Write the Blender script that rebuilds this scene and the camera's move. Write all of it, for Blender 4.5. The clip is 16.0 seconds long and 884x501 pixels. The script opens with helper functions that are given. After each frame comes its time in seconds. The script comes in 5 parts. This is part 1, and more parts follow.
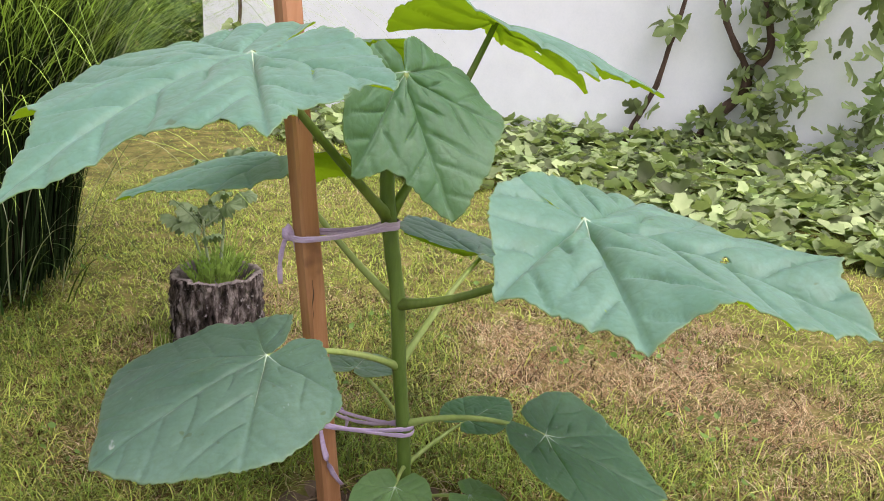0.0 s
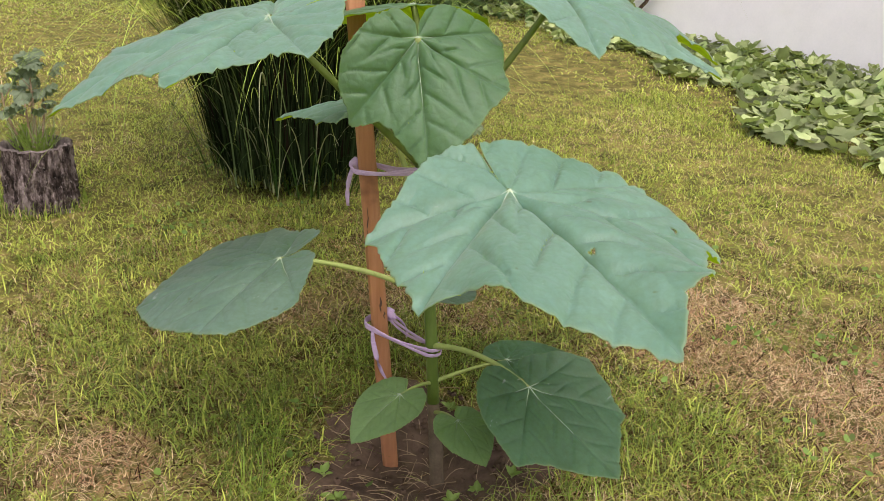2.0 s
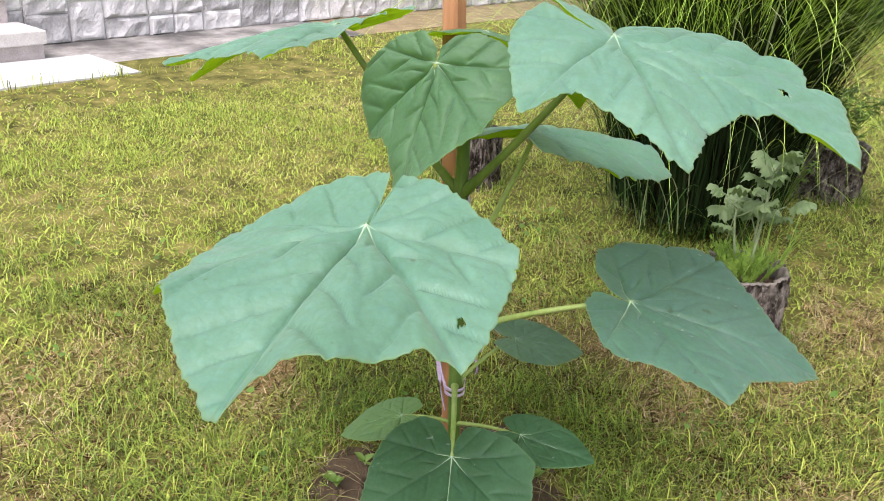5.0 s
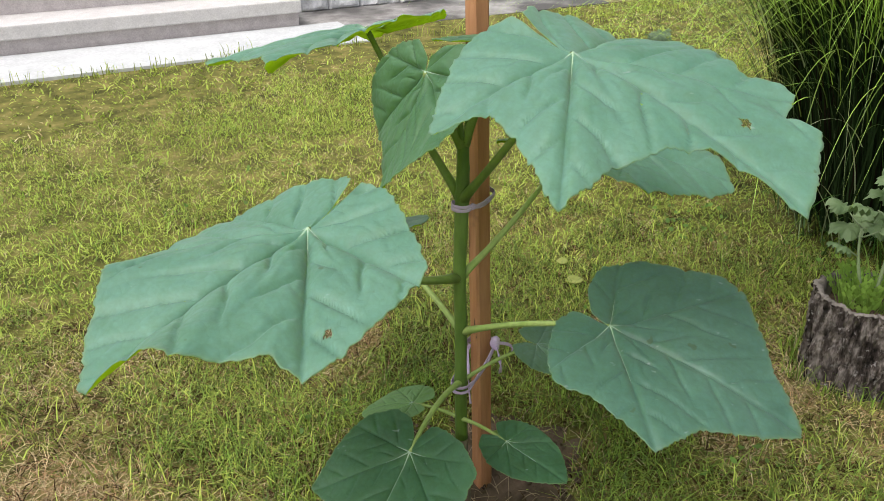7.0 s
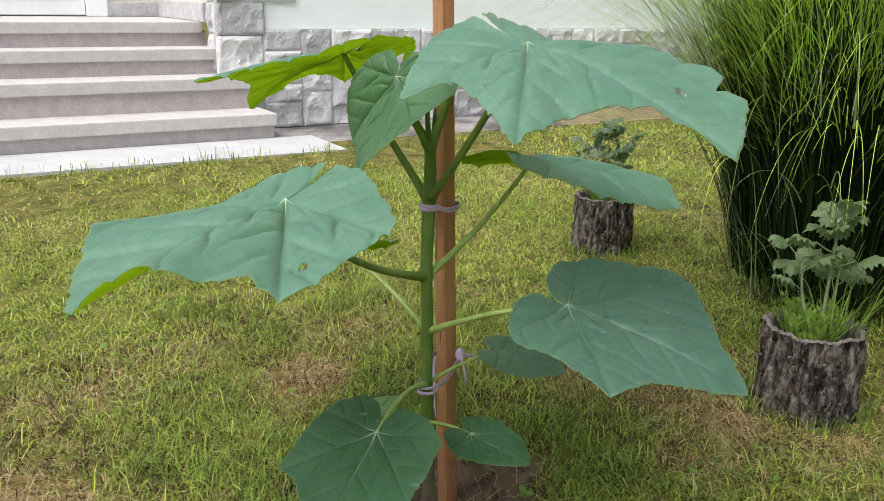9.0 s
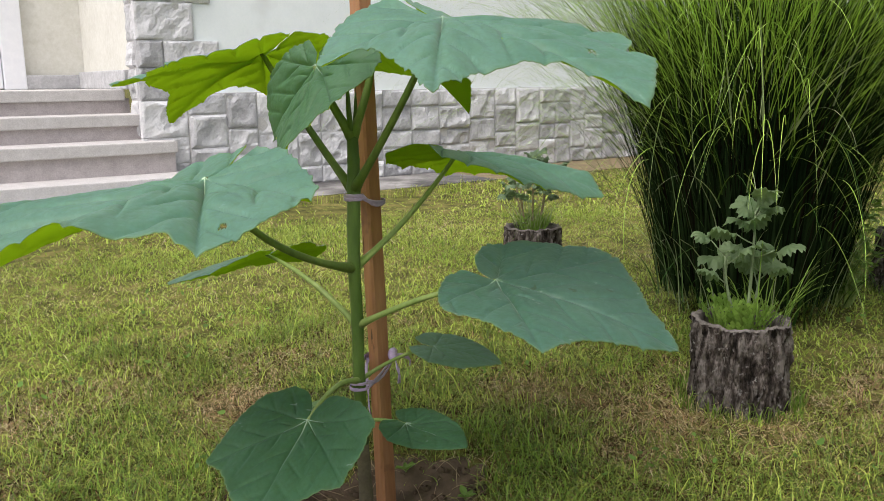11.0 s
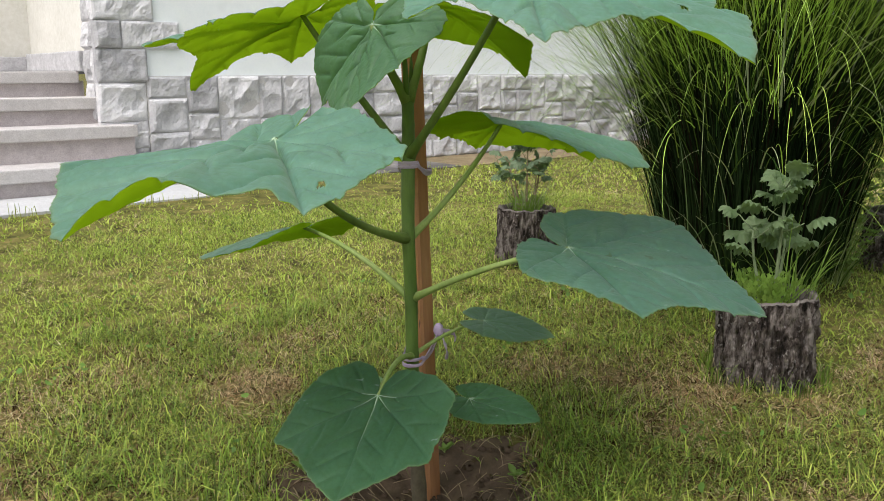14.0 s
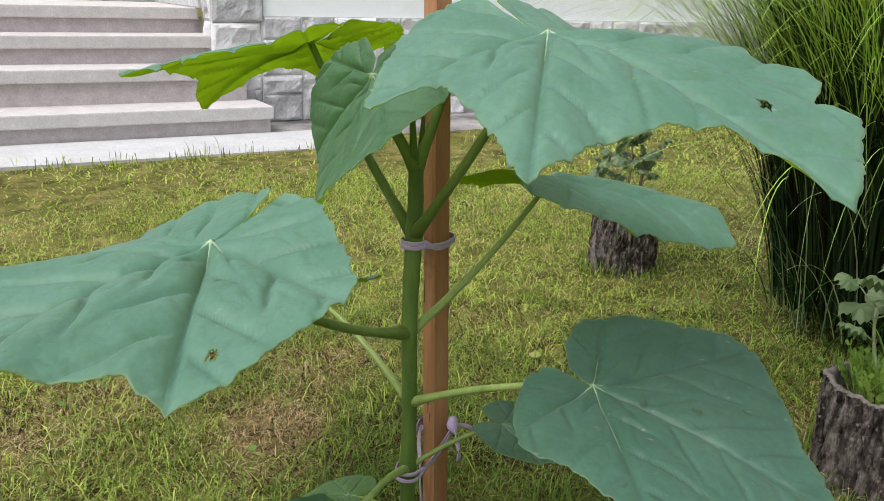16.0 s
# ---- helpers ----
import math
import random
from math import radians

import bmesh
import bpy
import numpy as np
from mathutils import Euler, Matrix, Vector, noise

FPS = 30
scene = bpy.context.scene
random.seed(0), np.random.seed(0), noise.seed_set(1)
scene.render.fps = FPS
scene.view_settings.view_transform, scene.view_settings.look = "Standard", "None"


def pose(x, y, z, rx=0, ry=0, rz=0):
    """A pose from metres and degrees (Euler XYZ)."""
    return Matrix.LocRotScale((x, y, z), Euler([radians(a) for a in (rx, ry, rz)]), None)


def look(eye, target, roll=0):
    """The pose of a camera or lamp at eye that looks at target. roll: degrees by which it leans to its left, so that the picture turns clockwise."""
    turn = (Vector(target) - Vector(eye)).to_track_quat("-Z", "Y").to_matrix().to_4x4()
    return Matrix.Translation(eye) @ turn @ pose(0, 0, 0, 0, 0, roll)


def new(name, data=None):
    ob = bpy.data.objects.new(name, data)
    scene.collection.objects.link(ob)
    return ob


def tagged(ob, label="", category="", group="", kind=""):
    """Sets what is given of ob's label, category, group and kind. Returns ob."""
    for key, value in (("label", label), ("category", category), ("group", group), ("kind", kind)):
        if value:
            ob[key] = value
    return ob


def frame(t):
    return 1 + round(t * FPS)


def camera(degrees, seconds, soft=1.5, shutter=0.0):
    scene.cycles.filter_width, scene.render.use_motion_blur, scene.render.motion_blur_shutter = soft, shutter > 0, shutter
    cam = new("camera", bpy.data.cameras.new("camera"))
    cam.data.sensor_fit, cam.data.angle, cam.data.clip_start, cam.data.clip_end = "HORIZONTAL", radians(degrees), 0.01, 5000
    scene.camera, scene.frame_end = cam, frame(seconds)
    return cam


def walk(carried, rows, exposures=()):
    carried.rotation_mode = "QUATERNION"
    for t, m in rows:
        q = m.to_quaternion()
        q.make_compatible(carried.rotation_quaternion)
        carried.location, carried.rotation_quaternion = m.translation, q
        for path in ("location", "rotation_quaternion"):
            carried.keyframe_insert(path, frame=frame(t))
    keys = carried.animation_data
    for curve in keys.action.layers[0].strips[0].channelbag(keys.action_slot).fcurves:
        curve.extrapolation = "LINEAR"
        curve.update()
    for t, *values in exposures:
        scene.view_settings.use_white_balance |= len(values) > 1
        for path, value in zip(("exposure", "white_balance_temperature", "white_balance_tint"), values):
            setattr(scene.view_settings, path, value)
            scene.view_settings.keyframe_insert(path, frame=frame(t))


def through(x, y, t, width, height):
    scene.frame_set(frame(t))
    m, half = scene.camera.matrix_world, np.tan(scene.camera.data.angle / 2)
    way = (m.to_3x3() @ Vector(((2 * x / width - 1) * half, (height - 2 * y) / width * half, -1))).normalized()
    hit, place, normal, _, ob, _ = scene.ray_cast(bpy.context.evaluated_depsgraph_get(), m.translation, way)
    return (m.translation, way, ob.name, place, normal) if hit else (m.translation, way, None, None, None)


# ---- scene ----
cam = camera(54.6, 16.0, soft=0.9)
PATH = [
    (0.0, (-0.2294, -1.1629, 0.842), (0.0865, 0.2431, 0.4256), 2.35),
    (0.5, (-0.0686, -1.2248, 0.8798), (0.0381, 0.2004, 0.4243), 1.99),
    (1.0, (0.1127, -1.2745, 0.9157), (-0.0176, 0.1479, 0.4575), 2.0),
    (1.5, (0.2877, -1.2815, 0.9648), (-0.0418, 0.0909, 0.4568), 2.15),
    (2.0, (0.4217, -1.2401, 0.9417), (-0.0308, 0.0721, 0.3729), 2.27),
    (2.5, (0.5449, -1.1771, 0.94), (-0.0391, 0.0764, 0.359), 1.46),
    (3.0, (0.7346, -1.1107, 0.966), (-0.0118, 0.0555, 0.389), 0.47),
    (3.5, (0.8735, -1.0105, 0.9702), (0.0082, 0.0659, 0.3847), 1.29),
    (4.0, (0.9487, -0.8702, 0.9761), (-0.0484, 0.067, 0.3616), 2.29),
    (4.5, (1.0401, -0.6932, 0.9899), (-0.1128, 0.0512, 0.3843), 2.65),
    (5.0, (1.0927, -0.5234, 0.984), (-0.1724, 0.0312, 0.3991), 3.14),
    (5.2, (1.0873, -0.4752, 0.9876), (-0.2028, 0.0148, 0.3998), 3.6),
    (7.3, (1.2352, -0.0789, 1.0729), (-0.0199, -0.0279, 0.4548), -0.44),
    (7.5, (1.2662, -0.0939, 1.0559), (-0.0878, -0.0152, 0.4153), 0.16),
    (8.0, (1.3229, -0.1029, 1.0007), (-0.0564, -0.0039, 0.4196), 0.8),
    (8.2, (1.3359, -0.1089, 0.9787), (0.0363, -0.0123, 0.4673), 1.0),
    (10.3, (1.3843, -0.0846, 0.75), (-0.0725, 0.105, 0.4474), -0.08),
    (10.5, (1.39, -0.0876, 0.7433), (-0.0654, 0.1187, 0.4446), -0.22),
    (11.0, (1.3891, -0.0902, 0.7287), (-0.0616, 0.1545, 0.4359), -0.62),
    (11.5, (1.3784, -0.1081, 0.7306), (-0.0618, 0.1835, 0.4293), -0.77),
    (12.0, (1.3675, -0.1506, 0.7358), (-0.0615, 0.1841, 0.426), -0.88),
    (12.5, (1.3759, -0.2226, 0.7116), (-0.0469, 0.1497, 0.4168), 0.1),
    (13.0, (1.3556, -0.2636, 0.7025), (-0.0631, 0.1234, 0.4071), 0.19),
    (13.5, (1.3313, -0.2739, 0.694), (-0.0897, 0.1012, 0.3939), 0.08),
    (14.0, (1.3051, -0.2717, 0.6833), (-0.1214, 0.0764, 0.3766), -0.13),
    (14.5, (1.2636, -0.2592, 0.6743), (-0.1692, 0.0522, 0.3577), -0.27),
    (15.0, (1.22, -0.2212, 0.6609), (-0.2247, 0.0381, 0.3518), 0.49),
    (15.5, (1.1433, -0.1192, 0.726), (-0.3039, 0.0512, 0.3702), 1.14),
    (16.0, (1.0236, -0.0443, 0.8557), (-0.4066, 0.068, 0.4178), 1.92),
]
EXPOSURES = ((0.0, 0.95, 6500, 29), (0.5, 0.83, 6500, 31), (1.0, 0.8, 6600, 30), (2.0, 0.8, 6900, 31), (3.0, 1.08, 6850, 31), (3.5, 1.12, 6750, 30), (5.0, 1.16, 6500, 20), (7.5, 0.65, 6500, 12), (8.0, 0.7, 6500, 12), (10.5, 0.46, 6500, 14), (12.5, 0.49, 6500, 13), (14.5, 0.49, 6500, 13), (16.0, 0.51, 6400, 14))
walk(cam, [(t, look(eye, target, roll)) for t, eye, target, roll in PATH], EXPOSURES)

# ---------------------------------------------------------------- world and light
world = bpy.data.worlds.new("overcast_sky")
scene.world = world
world.use_nodes = True
wn = world.node_tree.nodes
sky = wn.new("ShaderNodeTexSky")
sky.sky_type, sky.sun_disc = "NISHITA", False
sky.sun_elevation, sky.sun_rotation = radians(58), radians(138)
sky.air_density, sky.dust_density, sky.ozone_density = 1.0, 4.0, 1.0
pale = wn.new("ShaderNodeHueSaturation")
pale.inputs["Saturation"].default_value = 0.35
world.node_tree.links.new(sky.outputs[0], pale.inputs["Color"])
world.node_tree.links.new(pale.outputs[0], wn["Background"].inputs[0])
wn["Background"].inputs[1].default_value = 0.15
sun = new("sun", bpy.data.lights.new("sun", "SUN"))
sun.data.energy, sun.data.angle, sun.data.color = 1.5, radians(50), (1.0, 0.97, 0.92)
sun.matrix_world = look((3.4, -3.8, 8.2), (0, 0, 0))


# ---------------------------------------------------------------- helpers of this scene
def tri_mesh(name, verts, faces, smooth=True):
    """A mesh from arrays of corners and triangles or quads."""
    verts, faces = np.asarray(verts, np.float32), np.asarray(faces, np.int32)
    me = bpy.data.meshes.new(name)
    k = faces.shape[1]
    me.vertices.add(len(verts))
    me.vertices.foreach_set("co", verts.ravel())
    me.loops.add(faces.size)
    me.loops.foreach_set("vertex_index", faces.ravel())
    me.polygons.add(len(faces))
    me.polygons.foreach_set("loop_start", np.arange(0, faces.size, k, dtype=np.int32))
    me.polygons.foreach_set("use_smooth", np.full(len(faces), smooth))
    me.update(calc_edges=True)
    return me


def thing(name, data, material=None, label="", category="", group="", kind="", parent=None):
    ob = new(name, data)
    if material is not None:
        ob.data.materials.append(material)
    if parent is not None:
        ob.parent = parent
    return tagged(ob, label, category, group, kind)


def part(name, bm, material, parent, label=""):
    """One mesh object under a thing or under a part; bm is a bmesh or a mesh."""
    if isinstance(bm, bmesh.types.BMesh):
        me = bpy.data.meshes.new(name)
        bm.to_mesh(me)
        bm.free()
    else:
        me = bm
    return thing(name, me, material, label, parent=parent)


def grid_faces(rows, cols, closed=False):
    """Quads of a grid of rows x cols corners; closed: the columns meet again."""
    r, c = np.meshgrid(np.arange(rows - 1), np.arange(cols if closed else cols - 1), indexing="ij")
    r, c = r.ravel(), c.ravel()
    d = (c + 1) % cols
    return np.stack([r * cols + c, r * cols + d, (r + 1) * cols + d, (r + 1) * cols + c], 1)


def tube(points, radii, sides=8):
    """A round stalk along points, as corners and quads, closed at both ends by a collapsed ring."""
    pts = [Vector(p) for p in points]
    pts, rad = [pts[0]] + pts + [pts[-1]], [1e-4] + list(radii) + [1e-4]
    verts, side = [], None
    for i, p in enumerate(pts):
        a, b = pts[min(max(i - 1, 0), len(pts) - 4)], pts[max(min(i + 1, len(pts) - 1), 3)]
        ahead = (b - a).normalized()
        if side is None:
            side = ahead.orthogonal().normalized()
        side = (side - ahead * side.dot(ahead)).normalized()
        up = ahead.cross(side)
        for k in range(sides):
            w = 2 * math.pi * k / sides
            verts.append(p + (side * math.cos(w) + up * math.sin(w)) * rad[i])
    return np.array([tuple(v) for v in verts]), grid_faces(len(pts), sides, True)


def tube_mesh(name, points, radii, sides=8):
    return tri_mesh(name, *tube(points, radii, sides))


def joined(name, pieces, smooth=True):
    """Several (corners, faces) of one face size as one mesh."""
    vs, fs, n = [], [], 0
    for v, f in pieces:
        vs.append(np.asarray(v)), fs.append(np.asarray(f) + n)
        n += len(v)
    return tri_mesh(name, np.concatenate(vs), np.concatenate(fs), smooth)


def bow(a, b, sag=(0, 0, 0), n=9):
    """Points on a curve from a to b that bends by sag in the middle."""
    a, b, s = Vector(a), Vector(b), Vector(sag)
    return [a.lerp(b, t) + s * (4 * t * (1 - t)) for t in np.linspace(0, 1, n)]


def box(bm, lo, hi, m=Matrix.Identity(4), bevel=0.0):
    made = bmesh.ops.create_cube(bm, size=1)["verts"]
    size, mid = [b - a for a, b in zip(lo, hi)], [(a + b) / 2 for a, b in zip(lo, hi)]
    bmesh.ops.transform(bm, verts=made, matrix=m @ Matrix.Translation(mid) @ Matrix.Diagonal((*size, 1)))
    if bevel:
        edges = list({e for v in made for e in v.link_edges})
        bmesh.ops.bevel(bm, geom=edges, offset=bevel, segments=2, affect="EDGES", profile=0.6)


# ---------------------------------------------------------------- materials
def material(name, rough=0.8, spec=0.3):
    m = bpy.data.materials.new(name)
    m.use_nodes = True
    b = m.node_tree.nodes["Principled BSDF"]
    b.inputs["Roughness"].default_value = rough
    b.inputs["Specular IOR Level"].default_value = spec
    return m, m.node_tree.nodes, m.node_tree.links, b


def noise_tex(nodes, links, scale, detail=6.0, rough=0.6, stretch=None, source="Object"):
    co = nodes.new("ShaderNodeTexCoord")
    tex = nodes.new("ShaderNodeTexNoise")
    tex.inputs["Scale"].default_value, tex.inputs["Detail"].default_value, tex.inputs["Roughness"].default_value = scale, detail, rough
    out = co.outputs[source]
    if stretch:
        mp = nodes.new("ShaderNodeMapping")
        mp.inputs["Scale"].default_value = stretch
        links.new(out, mp.inputs[0])
        out = mp.outputs[0]
    links.new(out, tex.inputs["Vector"])
    return tex.outputs["Fac"]


def ramp(nodes, links, fac, stops):
    r = nodes.new("ShaderNodeValToRGB")
    els = r.color_ramp.elements
    while len(els) < len(stops):
        els.new(0.5)
    for e, (pos, col) in zip(els, stops):
        e.position, e.color = pos, (*col, 1)
    links.new(fac, r.inputs[0])
    return r.outputs[0]


def mixed(nodes, links, kind, fac, a, b):
    m = nodes.new("ShaderNodeMix")
    m.data_type, m.blend_type = "RGBA", kind
    for sock, val in ((m.inputs[0], fac), (m.inputs[6], a), (m.inputs[7], b)):
        if isinstance(val, (int, float)):
            sock.default_value = val
        elif isinstance(val, tuple):
            sock.default_value = (*val, 1)
        else:
            links.new(val, sock)
    return m.outputs[2]


def bumped(nodes, links, bsdf, height, strength, distance):
    b = nodes.new("ShaderNodeBump")
    b.inputs["Strength"].default_value, b.inputs["Distance"].default_value = strength, distance
    links.new(height, b.inputs["Height"])
    links.new(b.outputs[0], bsdf.inputs["Normal"])


def rough_material(name, stops, scale, rough=0.85, spec=0.25, bump=0.4, dist=0.004, stretch=None, fine=6.0, stain=None, piece=0.0):
    """Two scales of noise: colour by a ramp, stains over it, and relief. piece: how far single pieces differ in tone."""
    m, nodes, links, b = material(name, rough, spec)
    n1 = noise_tex(nodes, links, scale, 8, 0.65, stretch)
    col = ramp(nodes, links, n1, stops)
    n2 = noise_tex(nodes, links, scale * fine, 6, 0.7, stretch)
    col = mixed(nodes, links, "OVERLAY", 0.35, col, ramp(nodes, links, n2, [(0.25, (0.25,) * 3), (0.75, (0.75,) * 3)]))
    if stain:
        n3 = noise_tex(nodes, links, stain[0], 4, 0.6)
        col = mixed(nodes, links, "MIX", ramp(nodes, links, n3, [(stain[2], (0, 0, 0)), (stain[2] + 0.15, (1, 1, 1))]), col, stain[1])
    if piece:
        info = nodes.new("ShaderNodeObjectInfo")
        tone = ramp(nodes, links, info.outputs["Random"], [(0, (0.5 - piece,) * 3), (1, (0.5 + piece,) * 3)])
        col = mixed(nodes, links, "OVERLAY", 1.0, col, tone)
    links.new(col, b.inputs["Base Color"])
    if bump:
        bumped(nodes, links, b, mixed(nodes, links, "MIX", 0.5, n1, n2), bump, dist)
    return m


def veinlets(nodes, links, scale):
    """Distance to the edges of small irregular cells: the net of fine veins in a leaf."""
    co, tex = nodes.new("ShaderNodeTexCoord"), nodes.new("ShaderNodeTexVoronoi")
    tex.feature = "DISTANCE_TO_EDGE"
    tex.inputs["Scale"].default_value = scale
    links.new(co.outputs["Object"], tex.inputs["Vector"])
    return tex.outputs["Distance"]


def leafy_material(name, stops, through, rough=0.5, spec=0.4, scale=9.0, translucent=0.35, island=0.0, bump=0.25, dist=0.002, sheen=0.0, mottle=0.0, specks=0.0):
    """Thin green tissue: some light passes. island: how far single blades or leaves of a joined mesh differ."""
    m, nodes, links, b = material(name, rough, spec)
    b.inputs["Sheen Weight"].default_value, b.inputs["Sheen Roughness"].default_value = sheen, 0.5
    n1 = noise_tex(nodes, links, scale, 6, 0.6)
    col = ramp(nodes, links, n1, stops)
    if mottle:
        spots = noise_tex(nodes, links, scale * 11, 7, 0.75)
        col = mixed(nodes, links, "OVERLAY", mottle, col, ramp(nodes, links, spots, [(0.3, (0.3, 0.32, 0.3)), (0.7, (0.72, 0.7, 0.72))]))
        blots = noise_tex(nodes, links, scale * 3.1, 3, 0.5)
        col = mixed(nodes, links, "MULTIPLY", mottle, col, ramp(nodes, links, blots, [(0.55, (1, 1, 1)), (0.72, (0.72, 0.78, 0.7))]))
        cells = veinlets(nodes, links, 75)
        col = mixed(nodes, links, "MULTIPLY", 0.5 * mottle, col, ramp(nodes, links, cells, [(0.0, (0.72, 0.76, 0.72)), (0.16, (1, 1, 1))]))
        edge = nodes.new("ShaderNodeAttribute")
        edge.attribute_name = "margin"
        col = mixed(nodes, links, "MIX", mixed(nodes, links, "MULTIPLY", 1.0, edge.outputs["Fac"], (0.35, 0.35, 0.35)), col, (0.19, 0.27, 0.11))
    if specks:
        dots = noise_tex(nodes, links, 90, 2, 0.5, (1, 0.45, 1))
        col = mixed(nodes, links, "MIX", ramp(nodes, links, dots, [(0.755 - 0.04 * specks, (0, 0, 0)), (0.80 - 0.04 * specks, (0.6, 0.6, 0.6))]), col, (0.42, 0.46, 0.42))
        burns = noise_tex(nodes, links, 34, 2, 0.5)
        col = mixed(nodes, links, "MIX", ramp(nodes, links, burns, [(0.735, (0, 0, 0)), (0.76, (0.75, 0.75, 0.75))]), col, (0.035, 0.05, 0.025))
    if island:
        geo = nodes.new("ShaderNodeNewGeometry")
        tone = ramp(nodes, links, geo.outputs["Random Per Island"], [(0, (0.5 - island,) * 3), (1, (0.5 + island,) * 3)])
        col = mixed(nodes, links, "OVERLAY", 1.0, col, tone)
    links.new(col, b.inputs["Base Color"])
    if bump:
        relief = noise_tex(nodes, links, scale * 7, 5, 0.6)
        if mottle:
            relief = mixed(nodes, links, "MIX", 0.5, relief, ramp(nodes, links, veinlets(nodes, links, 75), [(0.0, (0, 0, 0)), (0.3, (1, 1, 1))]))
        bumped(nodes, links, b, relief, bump, dist)
    tr = nodes.new("ShaderNodeBsdfTranslucent")
    links.new(mixed(nodes, links, "MULTIPLY", 0.3, through, col), tr.inputs[0])
    mix = nodes.new("ShaderNodeMixShader")
    mix.inputs[0].default_value = translucent
    links.new(b.outputs[0], mix.inputs[1])
    links.new(tr.outputs[0], mix.inputs[2])
    links.new(mix.outputs[0], nodes["Material Output"].inputs[0])
    return m


M_TOP = leafy_material("leaf_upper_side", [(0.3, (0.078, 0.218, 0.168)), (0.7, (0.134, 0.292, 0.232))], (0.7, 0.9, 0.2), 0.52, 0.6, 7, 0.4, bump=0.45, sheen=0.20, mottle=0.6, specks=0.3)
# next three: darker green of low leaves, shade from leaves above painted in
M_OLDSHADED = leafy_material("old_shaded_leaf_upper_side", [(0.3, (0.062, 0.142, 0.108)), (0.7, (0.112, 0.205, 0.162))], (0.5, 0.75, 0.15), 0.55, 0.45, 8, 0.35, bump=0.45, sheen=0.1, mottle=0.6, specks=0.4)
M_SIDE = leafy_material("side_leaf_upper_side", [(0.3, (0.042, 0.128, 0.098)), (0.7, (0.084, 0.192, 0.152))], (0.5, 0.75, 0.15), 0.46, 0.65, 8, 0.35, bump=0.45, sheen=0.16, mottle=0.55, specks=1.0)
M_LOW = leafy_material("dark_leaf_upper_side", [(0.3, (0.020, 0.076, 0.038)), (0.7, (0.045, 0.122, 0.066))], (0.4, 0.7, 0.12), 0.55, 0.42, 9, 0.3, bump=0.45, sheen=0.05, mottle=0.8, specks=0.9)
M_FRESH = leafy_material("fresh_leaf_upper_side", [(0.3, (0.085, 0.18, 0.075)), (0.7, (0.14, 0.25, 0.11))], (0.5, 0.8, 0.15), 0.55, 0.4, 12, 0.4, bump=0.35, sheen=0.05, mottle=0.5)
M_UNDER = leafy_material("leaf_under_side", [(0.3, (0.24, 0.35, 0.03)), (0.7, (0.32, 0.44, 0.05))], (0.8, 0.95, 0.06), 0.7, 0.2, 9, 0.7)
M_YOUNG = leafy_material("young_leaf_upper_side", [(0.3, (0.044, 0.128, 0.064)), (0.7, (0.084, 0.184, 0.106))], (0.6, 0.85, 0.15), 0.5, 0.4, 12, 0.4, bump=0.7, sheen=0.08, mottle=0.5)
M_VEIN = rough_material("leaf_vein", [(0.3, (0.30, 0.42, 0.26)), (0.7, (0.40, 0.52, 0.34))], 30, 0.6, bump=0.1)
M_STALK = rough_material("leaf_stalk", [(0.3, (0.20, 0.29, 0.07)), (0.7, (0.30, 0.38, 0.13))], 18, 0.55, 0.4, bump=0.15, stretch=(1, 1, 0.4))
M_STEM = rough_material("green_stem", [(0.3, (0.052, 0.108, 0.016)), (0.7, (0.120, 0.190, 0.038))], 20, 0.5, 0.4, bump=0.25, stretch=(1, 1, 0.2))
M_WOODSTEM = rough_material("woody_stem", [(0.3, (0.09, 0.075, 0.05)), (0.7, (0.17, 0.14, 0.09))], 30, 0.8, 0.3, bump=0.5)
M_STAKE = rough_material("weathered_stake_wood", [(0.25, (0.175, 0.070, 0.028)), (0.55, (0.33, 0.158, 0.072)), (0.8, (0.47, 0.265, 0.145))], 14, 0.7, 0.3, 0.5, 0.003, (1, 1, 0.07), 5, (9, (0.12, 0.06, 0.035), 0.62))
M_TIE = rough_material("lilac_cloth", [(0.3, (0.42, 0.33, 0.52)), (0.7, (0.58, 0.47, 0.68))], 40, 0.9, 0.1, 0.4, 0.001, (1, 1, 6))
M_LAWN = rough_material("lawn_ground", [(0.34, (0.046, 0.046, 0.013)), (0.5, (0.118, 0.116, 0.030)), (0.68, (0.23, 0.19, 0.068))], 9, 0.95, 0.1, 0.5, 0.008, None, 9)
M_BLADE = leafy_material("grass_blades", [(0.3, (0.168, 0.245, 0.032)), (0.7, (0.43, 0.465, 0.106))], (0.5, 0.58, 0.11), 0.6, 0.25, 1.7, 0.3, island=0.47, bump=0)
M_TURF = leafy_material("distant_grass_blades", [(0.3, (0.232, 0.335, 0.046)), (0.7, (0.465, 0.535, 0.118))], (0.48, 0.58, 0.12), 0.65, 0.2, 1.3, 0.3, island=0.25, bump=0)
M_LUSH = leafy_material("lush_grass_blades", [(0.3, (0.080, 0.155, 0.018)), (0.7, (0.20, 0.285, 0.044))], (0.4, 0.56, 0.09), 0.5, 0.35, 2.2, 0.3, island=0.46, bump=0)
M_STRAW = leafy_material("dry_grass_blades", [(0.3, (0.39, 0.305, 0.16)), (0.7, (0.69, 0.575, 0.37))], (0.6, 0.52, 0.28), 0.7, 0.2, 2.5, 0.25, island=0.32, bump=0)
